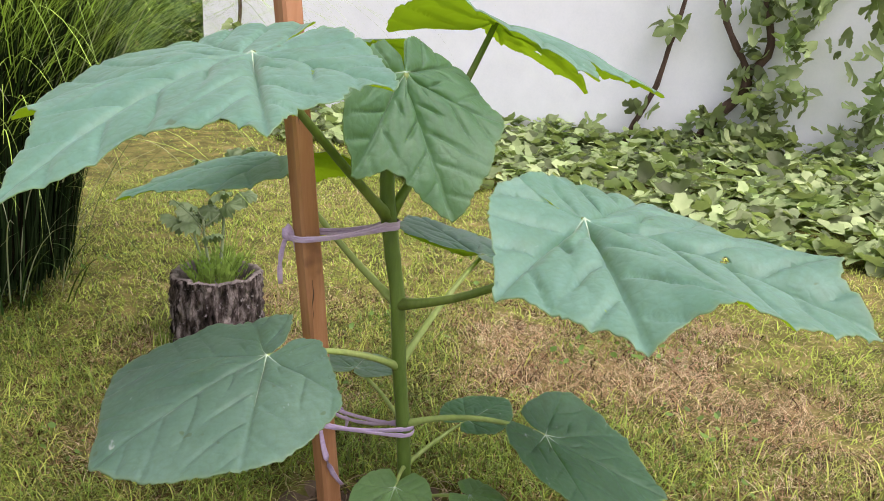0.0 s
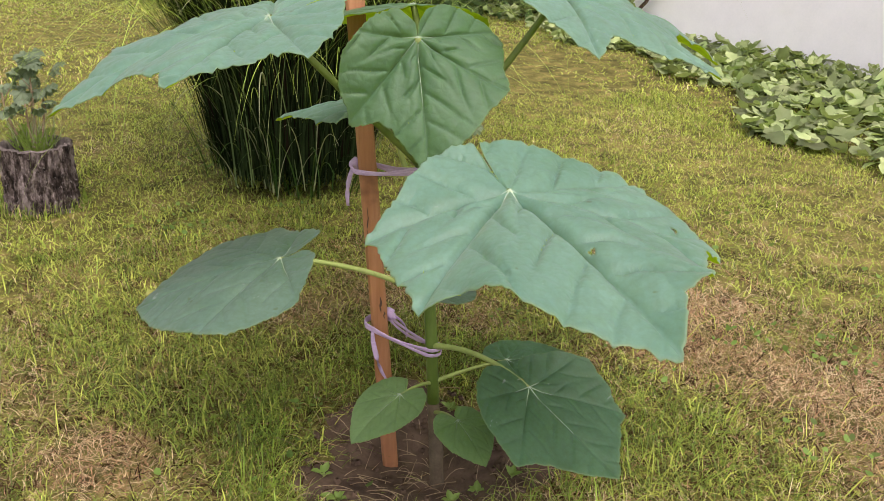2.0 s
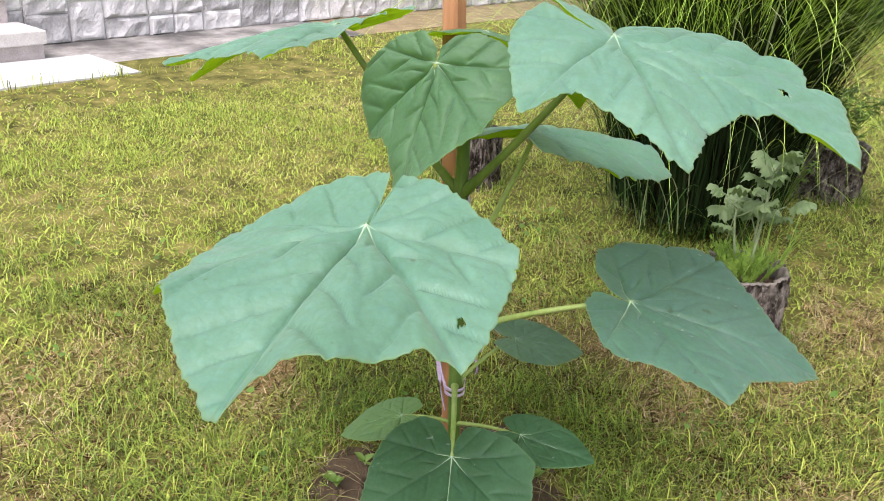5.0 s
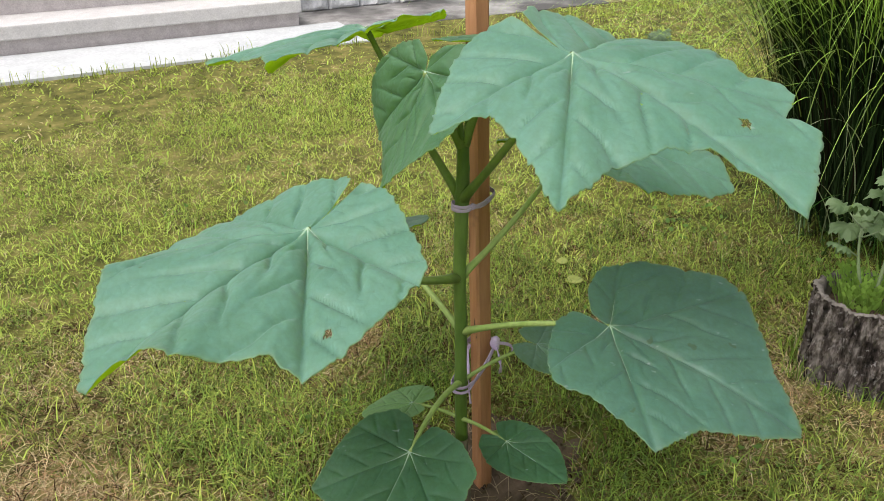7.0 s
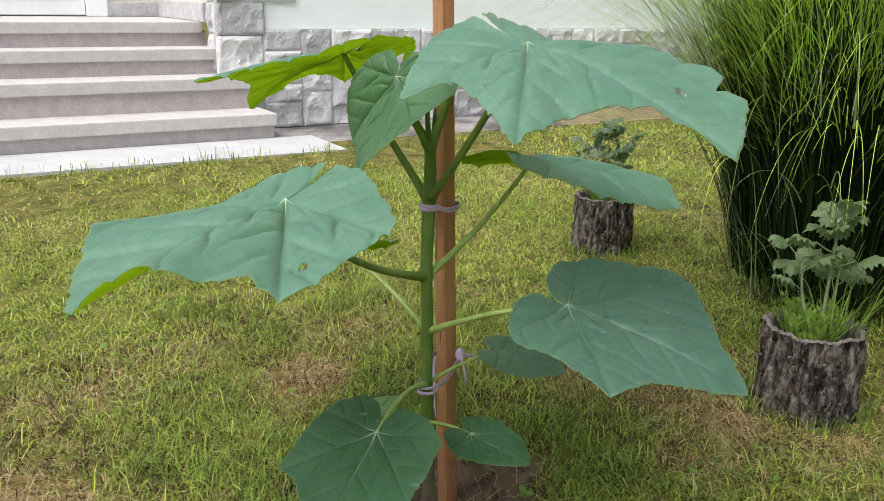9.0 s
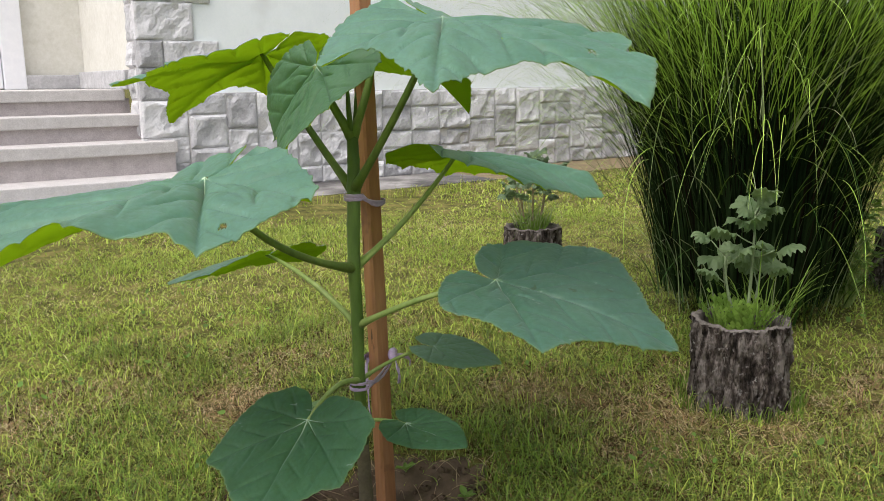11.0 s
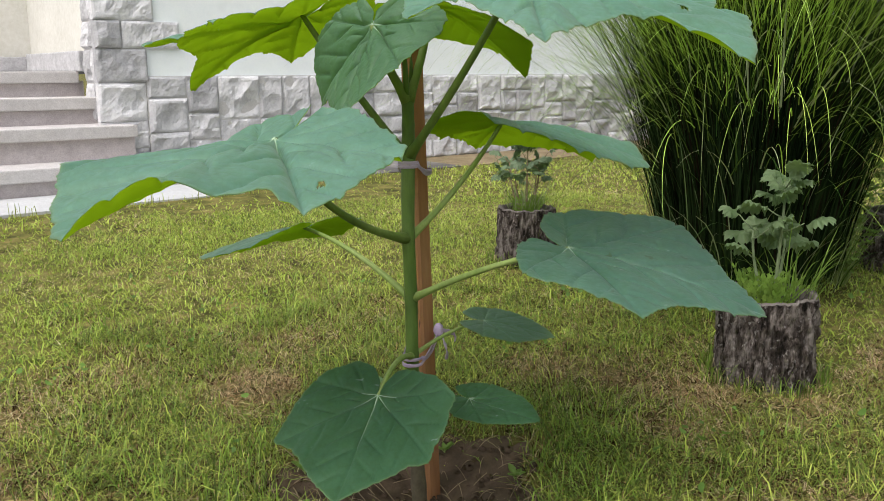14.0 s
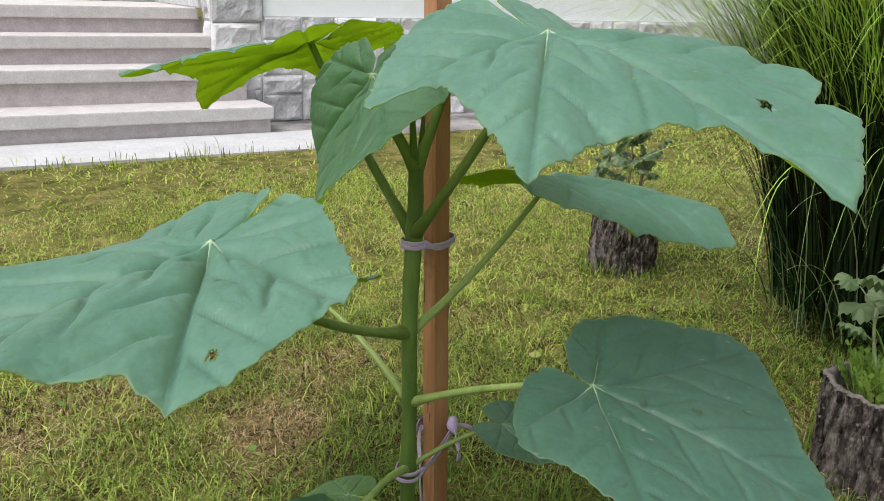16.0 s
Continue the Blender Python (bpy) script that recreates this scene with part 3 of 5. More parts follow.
def leaf(node, base, heading, lobes, tilt=0.0, lean=0.0, stalk=0.0055, sag=(0, 0, -0.01), upper=None, quilt=0.0085, wave=0.007, curl=1.5, seed=0, holes=(), ribs=(0, 50, -50, 98, -98), bulge=0.03, pale=(0.52, 0.26)):
    """A lobed blade on its stalk. lobes, from the left of the stalk's notch round the tip to the right of it: bearing from the
    midrib (left is positive), reach, and rise over the stalk's end. ribs: bearings of the main ribs; pale: how far the midrib
    and the side ribs stand out pale."""
    rnd = random.Random(seed)
    m = Matrix.Translation(base) @ pose(0, 0, 0, 0, 0, heading) @ pose(0, 0, 0, 0, tilt) @ pose(0, 0, 0, lean)
    pts = [Vector((r * math.cos(radians(a)), r * math.sin(radians(a)), z)) for a, r, z in ((max(-177.2, min(177.2, a)), r, z) for a, r, z in lobes)]
    size = max(r for _, r, _ in lobes)
    rim = []
    for i, (p, q) in enumerate(zip(pts, pts[1:])):
        chord = q - p
        n = max(3, int(chord.length / size * (66 if size > 0.19 else 50)))
        out = Vector((chord.y, -chord.x, 0))
        if out.dot((p + q) / 2) < 0:
            out = -out
        for t in np.arange(n) / n:
            tooth = size * (0.004 * abs(math.sin(math.pi * t * n / 4.0)) + 0.005 * rnd.uniform(-1, 1)) * (1 if 0 < i < len(pts) - 2 else 0.2)
            rim.append(p.lerp(q, t) + out * (bulge * 4 * t * (1 - t)) + out.normalized() * tooth)
    rim.append(pts[-1])
    bearing = np.unwrap([math.atan2(e.y, e.x) for e in rim])
    for i in range(1, len(rim)):
        bearing[i] = min(bearing[i], bearing[i - 1] - 0.004)
    rim = [Vector((math.hypot(e.x, e.y) * math.cos(a), math.hypot(e.x, e.y) * math.sin(a), e.z)) for e, a in zip(rim, bearing)]
    rim_dirs = [math.atan2(e.y, e.x) for e in rim]
    span = np.unwrap(rim_dirs)
    fall = np.array([e.z / max(math.hypot(e.x, e.y), 0.02) ** curl for e in rim])
    level = []
    for sigma in (13, 3.5):
        weight = np.exp(-((span[:, None] - span[None, :]) / radians(sigma)) ** 2)
        level.append((weight * fall[None, :]).sum(1) / weight.sum(1))
    fall, ripple = level[0], level[1] - level[0]
    turn = lambda a, b: (a - b + math.pi) % (2 * math.pi) - math.pi
    rib_dirs = [radians(a) for a in ribs]
    columns = [min(range(3, len(rim) - 3), key=lambda j: abs(turn(rim_dirs[j], v))) for v in rib_dirs]
    rib_dirs = [rim_dirs[j] for j in columns]
    rings = 84 if size > 0.19 else 48
    pace = size / 5.0
    verts = [(0, 0, 0)]
    for k in range(1, rings + 1):
        r = k / rings
        for j, e in enumerate(rim):
            x, y = e.x * r, e.y * r
            ang, far = span[j], math.hypot(x, y)
            near, other = sorted(rib_dirs, key=lambda v: abs(turn(ang, v)))[:2]
            d = turn(ang, near)
            border = min(1, (abs(turn(ang, other)) - abs(d)) / 0.16)
            along, across = far * math.cos(d), abs(far * math.sin(d))
            z = (fall[j] + ripple[j] * r ** 3) * far ** curl + 0.05 * far * math.exp(-far / (0.35 * size))
            start = min(1, far / (0.12 * size))
            z -= quilt * start * (1.25 - 0.7 * r) * (1.3 * math.exp(-across / (0.012 * size)) + 0.45 * math.exp(-(across / (0.05 * size)) ** 2))
            bend = across / (0.22 * size) + 0.10 * noise.noise((x * 22, y * 22, seed + 9))
            q = (along / pace - bend * (0.85 + 0.12 * bend) + (0.0 if d > 0 else 0.45)) % 1.0
            gap = min(q, 1 - q) * pace * 0.72
            soft = border * min(1, across / (0.05 * size)) * min(1, far / (0.22 * size)) * (1 - 0.45 * r * r)
            z += quilt * soft * (0.42 * (4 * q * (1 - q)) ** 0.8 - 0.25 - 0.95 * math.exp(-gap / (0.008 * size)))
            z += 0.13 * quilt * border * start * abs(math.sin(across / (0.034 * size) + 3.0 * noise.noise((x * 30, y * 30, seed))))
            z += 0.16 * quilt * noise.noise((x * 16 / size * 0.3, y * 16 / size * 0.3, seed)) * start
            z += wave * r * r * noise.noise((x * 8 + seed * 3.1, y * 8, seed)) + 0.5 * wave * r ** 4 * noise.noise((x * 26, y * 26 + seed, 2.0))
            z -= 0.006 * (size / 0.3) * math.exp(-((math.pi - abs(turn(ang, 0))) / 0.12) ** 2) * (1 - r)
            verts.append((x, y, z))
    n = len(rim)
    faces = [(0, 1 + j, 1 + (j + 1)) for j in range(n - 1)]
    for k in range(rings - 1):
        a, b = 1 + k * n, 1 + (k + 1) * n
        faces += [(a + j, b + j, b + j + 1, a + j + 1) for j in range(n - 1)]
    faces = [f for f in faces if not any(math.hypot(verts[f[0]][0] - hx, verts[f[0]][1] - hy) < hr for hx, hy, hr in holes)]
    me = bpy.data.meshes.new("leaf_blade")
    me.from_pydata([tuple(m @ Vector(v)) for v in verts], [], faces)
    for p in me.polygons:
        p.use_smooth = True
    margin = me.attributes.new("margin", "FLOAT", "POINT")
    margin.data.foreach_set("value", [0.0] + [max(0.0, (k / rings - 0.975) / 0.025) for k in range(1, rings + 1) for _ in rim])
    me.materials.append(upper or M_TOP)
    me.materials.append(M_UNDER)
    me.update()
    if me.polygons[len(me.polygons) // 2].normal.dot(m.to_3x3() @ Vector((0, 0, 1))) < 0:
        me.flip_normals()
    blade = new("leaf", me)
    blade.parent = sapling
    thick = blade.modifiers.new("thickness", "SOLIDIFY")
    thick.thickness, thick.offset, thick.material_offset = 0.0009, -1.0, 1
    for q, j in enumerate(columns):
        col = [Vector(verts[0])] + [Vector(verts[1 + k * n + j]) for k in range(int(rings * (pale[0] if q == 0 else pale[1])))]
        side = Vector((-rim[j].y, rim[j].x, 0)).normalized()
        sv = []
        for k, p in enumerate(col):
            w = (0.0012 if q == 0 else 0.0009) * (size / 0.3) ** 0.6 * (1 - k / (len(col) - 1)) ** 0.8 + 0.0001
            lift = Vector((0, 0, 0.0011 if k else 0.0018))
            sv += [m @ (p + side * w + lift * 0.4), m @ (p + lift), m @ (p - side * w + lift * 0.4)]
        part("vein", tri_mesh("vein", [tuple(v) for v in sv], grid_faces(len(col), 3)), M_VEIN, blade, "pale rib")
    node = Vector(node)
    part("petiole", tube_mesh("petiole", bow(node, m @ Vector((0.0, 0, -0.002)), sag, 12), [stalk * (1.25 - 0.45 * t) * (1 + 0.5 * math.exp(-(t / 0.08) ** 2)) for t in np.linspace(0, 1, 12)], 10),
         M_PETIOLE if stalk >= 0.0055 else M_STALK, blade, "dark green leaf stalk" if stalk >= 0.0055 else "pale green leaf stalk")
    return blade


N_L, N_KM, N_IJ, N_AB, N_CD, N_EF = (-0.008, 0.0, 0.09), (-0.014, 0.0, 0.15), (-0.018, 0, 0.222), (-0.027, 0.001, 0.318), (-0.031, -0.002, 0.418), (-0.047, 0.002, 0.548)
N_GH = (-0.049, 0.003, 0.638)
# the broad leaf over the lawn
leaf(N_CD, (0.158, -0.217, 0.599), -41, ((181, 0.045, 0.015), (179, 0.086, 0.028), (166, 0.107, 0.034), (137, 0.116, 0.032), (113, 0.141, 0.015), (95, 0.19, -0.012), (76, 0.205, -0.025),
     (45, 0.27, -0.056), (36, 0.252, -0.036), (24, 0.268, -0.042), (16, 0.292, -0.014), (7, 0.29, -0.032), (2, 0.318, -0.055), (-2, 0.340, -0.086), (-7, 0.318, -0.075), (-16, 0.294, -0.06),
     (-23, 0.275, -0.048), (-35, 0.257, -0.019), (-44, 0.243, -0.042), (-55, 0.254, -0.07), (-63, 0.225, -0.062), (-76, 0.205, -0.058),
     (-88, 0.19, -0.05), (-97, 0.195, -0.053), (-108, 0.155, -0.024), (-142, 0.119, 0.017), (-165, 0.109, 0.03), (-179, 0.087, 0.03), (-181, 0.045, 0.017)),
     seed=1, quilt=0.0105, sag=(0.02, -0.02, -0.02), ribs=(-1, 44, -55, 88, -97), holes=((0.165, 0.005, 0.0034), (0.13, 0.165, 0.0045)))
# its fellow, behind
leaf(N_CD, (-0.196, 0.211, 0.599), 128, ((176, 0.05, 0.008), (168, 0.11, 0.012), (150, 0.14, -0.004), (125, 0.138, -0.022), (100, 0.135, -0.035), (69, 0.16, -0.052), (48, 0.25, -0.068), (25, 0.23, -0.066), (0, 0.34, -0.10),
     (-20, 0.25, -0.055), (-38, 0.258, -0.05), (-47, 0.275, -0.092), (-57, 0.235, -0.088), (-68, 0.205, -0.072), (-82, 0.18, -0.06), (-97, 0.165, -0.042), (-118, 0.14, -0.028), (-145, 0.138, -0.008), (-168, 0.11, 0.012), (-176, 0.05, 0.008)),
     seed=2, sag=(0, 0, -0.015), stalk=0.0048, ribs=(0, 48, -44, 95, -95))
# upper pair
leaf(N_EF, (-0.231, -0.143, 0.781), -143, ((180, 0.06, 0.016), (174, 0.10, 0.025), (161, 0.114, 0.026), (150, 0.112, 0.02), (127, 0.138, 0.003), (98, 0.205, -0.02), (84, 0.185, -0.026), (76, 0.206, -0.037), (65, 0.2, -0.047),
     (55, 0.266, -0.05), (45, 0.212, -0.053), (34, 0.218, -0.058), (25, 0.210, -0.066), (20, 0.215, -0.078), (15, 0.245, -0.102), (4, 0.307, -0.129), (-8, 0.245, -0.078), (-17, 0.228, -0.054), (-27, 0.236, -0.062), (-36, 0.258, -0.08), (-46, 0.225, -0.056),
     (-70, 0.19, -0.02), (-100, 0.15, 0.005), (-127, 0.125, 0.022), (-155, 0.12, 0.027), (-168, 0.114, 0.026), (-178, 0.095, 0.024), (-180, 0.06, 0.018)), seed=3, sag=(0.004, 0, -0.008), stalk=0.0058, ribs=(3, 56, -36, 97, -100))
leaf(N_EF, (0.13, 0.127, 0.819), 43, ((180, 0.05, 0.018), (174, 0.095, 0.028), (157, 0.115, 0.032), (125, 0.15, 0.012), (105, 0.18, -0.018), (80, 0.165, -0.005), (50, 0.19, -0.01), (37, 0.205, -0.018), (31, 0.27, -0.041), (22, 0.26, -0.055), (21, 0.301, -0.068),
     (-1, 0.325, -0.122), (-3, 0.226, -0.079), (-19, 0.188, -0.072), (-40, 0.195, -0.084), (-56, 0.266, -0.094), (-64, 0.21, -0.08), (-75, 0.169, -0.066), (-91, 0.154, -0.051),
     (-105, 0.21, -0.066), (-143, 0.142, -0.002), (-163, 0.12, 0.02), (-177, 0.097, 0.024), (-180, 0.05, 0.018)), seed=4, sag=(0, 0, -0.010), stalk=0.0058, holes=((0.215, 0.045, 0.007),), ribs=(0, 29, -55, 104, -104))
# second pair from below
leaf(N_AB, (-0.221, -0.153, 0.412), -150, ((172, 0.03, 0.012), (165, 0.045, 0.016), (145, 0.065, 0.018), (102, 0.12, -0.007), (97, 0.14, -0.018), (85, 0.15, -0.024), (74, 0.165, -0.038), (60, 0.183, -0.05),
     (46, 0.188, -0.06), (22, 0.205, -0.073), (-1, 0.225, -0.078), (-14, 0.201, -0.067), (-55, 0.215, -0.052), (-69, 0.175, -0.03), (-89, 0.131, -0.0), (-103, 0.102, 0.01), (-146, 0.08, 0.026), (-160, 0.045, 0.016), (-172, 0.03, 0.01)),
     seed=5, upper=M_OLDSHADED, quilt=0.0042, sag=(0, 0, 0.015), stalk=0.0042, ribs=(0, 50, -55, 100, -110), pale=(0.62, 0.5))
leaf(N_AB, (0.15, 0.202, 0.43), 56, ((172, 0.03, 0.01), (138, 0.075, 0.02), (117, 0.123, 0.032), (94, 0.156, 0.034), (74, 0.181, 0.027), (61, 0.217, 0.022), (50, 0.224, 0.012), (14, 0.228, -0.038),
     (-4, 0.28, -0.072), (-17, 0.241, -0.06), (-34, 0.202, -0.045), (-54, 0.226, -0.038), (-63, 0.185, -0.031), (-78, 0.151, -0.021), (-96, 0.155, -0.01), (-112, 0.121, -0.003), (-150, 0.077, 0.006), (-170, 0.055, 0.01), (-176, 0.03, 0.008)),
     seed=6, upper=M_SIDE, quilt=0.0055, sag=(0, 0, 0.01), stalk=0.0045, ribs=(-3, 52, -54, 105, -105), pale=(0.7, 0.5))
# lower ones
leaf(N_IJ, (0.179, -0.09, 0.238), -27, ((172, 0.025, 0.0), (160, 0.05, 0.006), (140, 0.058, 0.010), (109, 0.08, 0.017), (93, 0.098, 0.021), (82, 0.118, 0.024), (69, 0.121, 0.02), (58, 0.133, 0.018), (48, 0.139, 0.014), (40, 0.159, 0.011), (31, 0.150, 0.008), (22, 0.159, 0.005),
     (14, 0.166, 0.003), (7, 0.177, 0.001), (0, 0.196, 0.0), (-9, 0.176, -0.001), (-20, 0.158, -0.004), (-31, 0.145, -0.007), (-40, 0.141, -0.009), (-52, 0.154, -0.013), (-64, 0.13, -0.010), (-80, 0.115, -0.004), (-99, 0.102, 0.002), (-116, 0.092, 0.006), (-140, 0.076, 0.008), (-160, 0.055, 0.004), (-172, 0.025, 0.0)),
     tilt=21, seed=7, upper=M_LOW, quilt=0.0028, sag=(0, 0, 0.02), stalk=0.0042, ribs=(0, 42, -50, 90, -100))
SMALL = ((172, 0.15, 0), (150, 0.36, 0.04), (115, 0.46, 0.03), (80, 0.58, -0.03), (45, 0.72, -0.12), (18, 0.85, -0.22), (0, 1.0, -0.3), (-18, 0.85, -0.22), (-45, 0.72, -0.12), (-80, 0.58, -0.03), (-115, 0.46, 0.03), (-150, 0.36, 0.04), (-172, 0.15, 0))


def small_leaf(node, base, heading, length, wide, drop, roll, seed, stalk, sag, upper):
    """A small heart-shaped leaf low on the stem; wide and drop scale the pattern's breadth and fall."""
    lobes = []
    for a, r, z in SMALL:
        x, y = r * math.cos(radians(a)), r * math.sin(radians(a)) * wide
        lobes.append((math.degrees(math.atan2(y, x)), math.hypot(x, y) * length, z * drop * length + roll * y * length))
    return leaf(node, base, heading, lobes, seed=seed, upper=upper, stalk=stalk, sag=sag, quilt=0.0022, wave=0.003, ribs=(0, 42, -42, 85, -85), bulge=0.05)


small_leaf(N_IJ, (-0.076, 0.139, 0.258), 69, 0.125, 0.95, 0.7, 0.1, 8, 0.003, (0, 0, 0.01), M_OLDSHADED)
small_leaf(N_KM, (-0.042, -0.082, 0.166), -117, 0.104, 1.0, 1.7, 0.0, 9, 0.0028, (0, 0, 0.005), M_FRESH)
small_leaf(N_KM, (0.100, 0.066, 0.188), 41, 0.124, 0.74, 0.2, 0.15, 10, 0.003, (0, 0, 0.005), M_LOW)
small_leaf(N_L, (0.066, -0.097, 0.152), -35, 0.08, 1.1, 1.7, 0.0, 11, 0.0026, (0, 0, 0.005), M_FRESH)
# young hanging pair at the top
leaf(N_GH, (-0.037, -0.054, 0.755), -55, ((172, 0.02, 0.0), (158, 0.045, -0.006), (142, 0.068, -0.014), (124, 0.092, -0.028), (105, 0.119, -0.034), (87, 0.135, -0.015), (67, 0.133, 0.013), (53, 0.151, 0.034), (36, 0.148, 0.037), (21, 0.163, 0.034), (9, 0.179, 0.022),
     (0, 0.204, 0.001), (-8, 0.17, -0.014), (-20, 0.14, -0.024), (-29, 0.135, -0.029), (-40, 0.158, -0.043), (-48, 0.144, -0.035), (-59, 0.138, -0.022), (-69, 0.127, -0.008), (-78, 0.116, 0.005), (-91, 0.093, 0.012), (-112, 0.072, 0.014), (-145, 0.05, 0.009), (-172, 0.02, 0.0)),
     tilt=62.3, seed=12, upper=M_YOUNG, sag=(0, -0.012, 0.012), stalk=0.0062, quilt=0.0060, wave=0.010, ribs=(0, 53, -42, 98, -95))
leaf(N_GH, (-0.085, 0.045, 0.79), 128, ((172, 0.03, 0.0), (140, 0.08, 0.0), (95, 0.12, -0.02), (45, 0.19, -0.04), (22, 0.165, -0.05), (0, 0.20, -0.07),
     (-25, 0.15, -0.09), (-50, 0.16, -0.12), (-66, 0.171, -0.062), (-95, 0.12, -0.02), (-140, 0.08, 0.0), (-172, 0.03, 0.0)), seed=13, upper=M_YOUNG, sag=(0, 0.01, 0.01), stalk=0.0062, quilt=0.0035, wave=0.006)

# ---------------------------------------------------------------- stake and its two cloth ties
STAKE_FOOT, STAKE_TOP = Vector((-0.108, 0.053, -0.16)), Vector((-0.205, 0.028, 1.12))


def stake_mesh():
    """A rough-sawn square stake with worn corners and slightly wandering faces."""
    verts, rows = [], 40
    ahead = (STAKE_TOP - STAKE_FOOT)
    half = 0.0150
    outline = []
    for k in range(4):
        a = radians(28 + 90 * k)
        c, s = Vector((math.cos(a), math.sin(a), 0)), Vector((-math.sin(a), math.cos(a), 0))
        outline += [c * half - s * (half - 0.004), c * half + s * (half - 0.004)]
    for r in range(rows):
        p = STAKE_FOOT + ahead * (r / (rows - 1))
        for k, o in enumerate(outline):
            w = 1 + 0.05 * noise.noise((k * 3.3, r * 0.35, 1.0)) + 0.03 * noise.noise((k // 2, r * 0.12, 7.0))
            verts.append(tuple(p + o * w))
    faces = [tuple(int(v) for v in f) for f in grid_faces(rows, 8, True)] + [tuple(range(7, -1, -1)), tuple((rows - 1) * 8 + k for k in range(8))]
    me = bpy.data.meshes.new("stake")
    me.from_pydata(verts, [], faces)
    me.update()
    return me


stake = thing("wooden_stake", stake_mesh(), M_STAKE, "reddish weathered square wooden stake beside the sapling", "stake")


face_out = Vector((math.cos(radians(-62)), math.sin(radians(-62)), 0))
for h, length, wide, off in ((0.265, 0.032, 0.0022, 0.004), (0.245, 0.016, 0.0016, 0.009), (0.70, 0.05, 0.0012, -0.006), (0.42, 0.06, 0.001, -0.008)):
    f = (h - STAKE_FOOT.z) / (STAKE_TOP.z - STAKE_FOOT.z)
    c = STAKE_FOOT.lerp(STAKE_TOP, f) + Vector((math.cos(radians(28)), math.sin(radians(28)), 0)) * off + face_out * 0.0153
    s = Vector((-face_out.y, face_out.x, 0))
    cv = []
    for t in np.linspace(-1, 1, 7):
        w = wide * (1 - abs(t)) ** 0.7 + 0.0001
        mid = c + Vector((0.001 * math.sin(t * 5), 0, t * length / 2))
        cv += [tuple(mid - s * w), tuple(mid + face_out * 0.0006), tuple(mid + s * w)]
    part("crack", tri_mesh("crack", cv, grid_faces(7, 3)), M_VINEWOOD, stake, "dark drying crack")


def ribbon(points, width, name, parent, twist=0.0):
    """A crumpled cloth strip along points, with its width mostly upright."""
    verts = []
    for i, p in enumerate(points):
        p = Vector(p)
        a, b = Vector(points[max(i - 1, 0)]), Vector(points[min(i + 1, len(points) - 1)])
        ahead = (b - a).normalized()
        up = Vector((0, 0, 1)) - ahead * ahead.z
        if up.length < 0.3:
            up = ahead.orthogonal()
        up.normalize()
        side = ahead.cross(up)
        w = width * (0.8 + 0.35 * noise.noise((i * 0.7, width * 900, 0)))
        for k, (c, o) in enumerate(((-1, 0), (-0.35, 0.25), (0.3, -0.2), (1, 0.1))):
            ang = twist * i / len(points) + 0.5 * noise.noise((i * 0.4, k * 0.2, 5))
            v = up * (c * w / 2) + side * (o * w / 2)
            v = v * math.cos(ang) + ahead.cross(v) * math.sin(ang)
            verts.append(p + v)
    me = tri_mesh(name, [tuple(v) for v in verts], grid_faces(len(points), 4))
    ob = part(name, me, M_TIE, parent)
    s = ob.modifiers.new("thickness", "SOLIDIFY")
    s.thickness = 0.0012
    return ob


def tie(stem_at, z_stake, knot, tails, slack):
    """A strip round the stem and the stake, with a knot on the stake and hanging ends."""
    t = tagged(new("cloth_tie"), "lilac cloth strip tying the stem to the stake", "tie", "ties of the stake")
    f = (z_stake - STAKE_FOOT.z) / (STAKE_TOP.z - STAKE_FOOT.z)
    s, c = STAKE_FOOT.lerp(STAKE_TOP, f), Vector(stem_at)
    flat = Vector((s.x - c.x, s.y - c.y, 0)).normalized()
    side = Vector((-flat.y, flat.x, 0))
    loop = []
    for k in range(13):
        a = math.pi * (k / 12) - math.pi / 2
        loop.append(c - flat * (0.0165 * math.cos(a)) + side * (0.0165 * math.sin(a)))
    end = []
    for k in range(13):
        a = math.pi * (k / 12) - math.pi / 2
        end.append(s + flat * (0.027 * math.cos(a)) - side * (0.027 * math.sin(a)))
    for turn, dz in ((0, 0.0), (1, slack)):
        first, last = [p + Vector((0, 0, dz)) for p in loop], [p + Vector((0, 0, -dz * 0.6)) for p in end]
        ring = first + bow(first[-1], last[0], (0, 0, -0.004), 6)[1:-1] + last + bow(last[-1], first[0], (0, 0, -0.004 - dz), 6)[1:]
        ribbon(ring, 0.0075, "strip", t)
    k = s + flat * knot[0] + side * knot[1] + Vector((0, 0, knot[2]))
    bm = bmesh.new()
    bmesh.ops.create_icosphere(bm, subdivisions=2, radius=0.011, matrix=Matrix.Translation(k) @ Matrix.Diagonal((1, 0.8, 1.1, 1)))
    for v in bm.verts:
        v.co += (v.co - k) * noise.noise(v.co * 140) * 0.5
    for face in bm.faces:
        face.smooth = True
    part("knot", bm, M_TIE, t)
    for i, (dx, dy, drop) in enumerate(tails):
        ribbon(bow(k, k + Vector((dx, dy, -drop)), (dx * 0.4, dy * 0.4, 0.004), 9), 0.009, "loose_end", t, 1.2 + i)
    return t


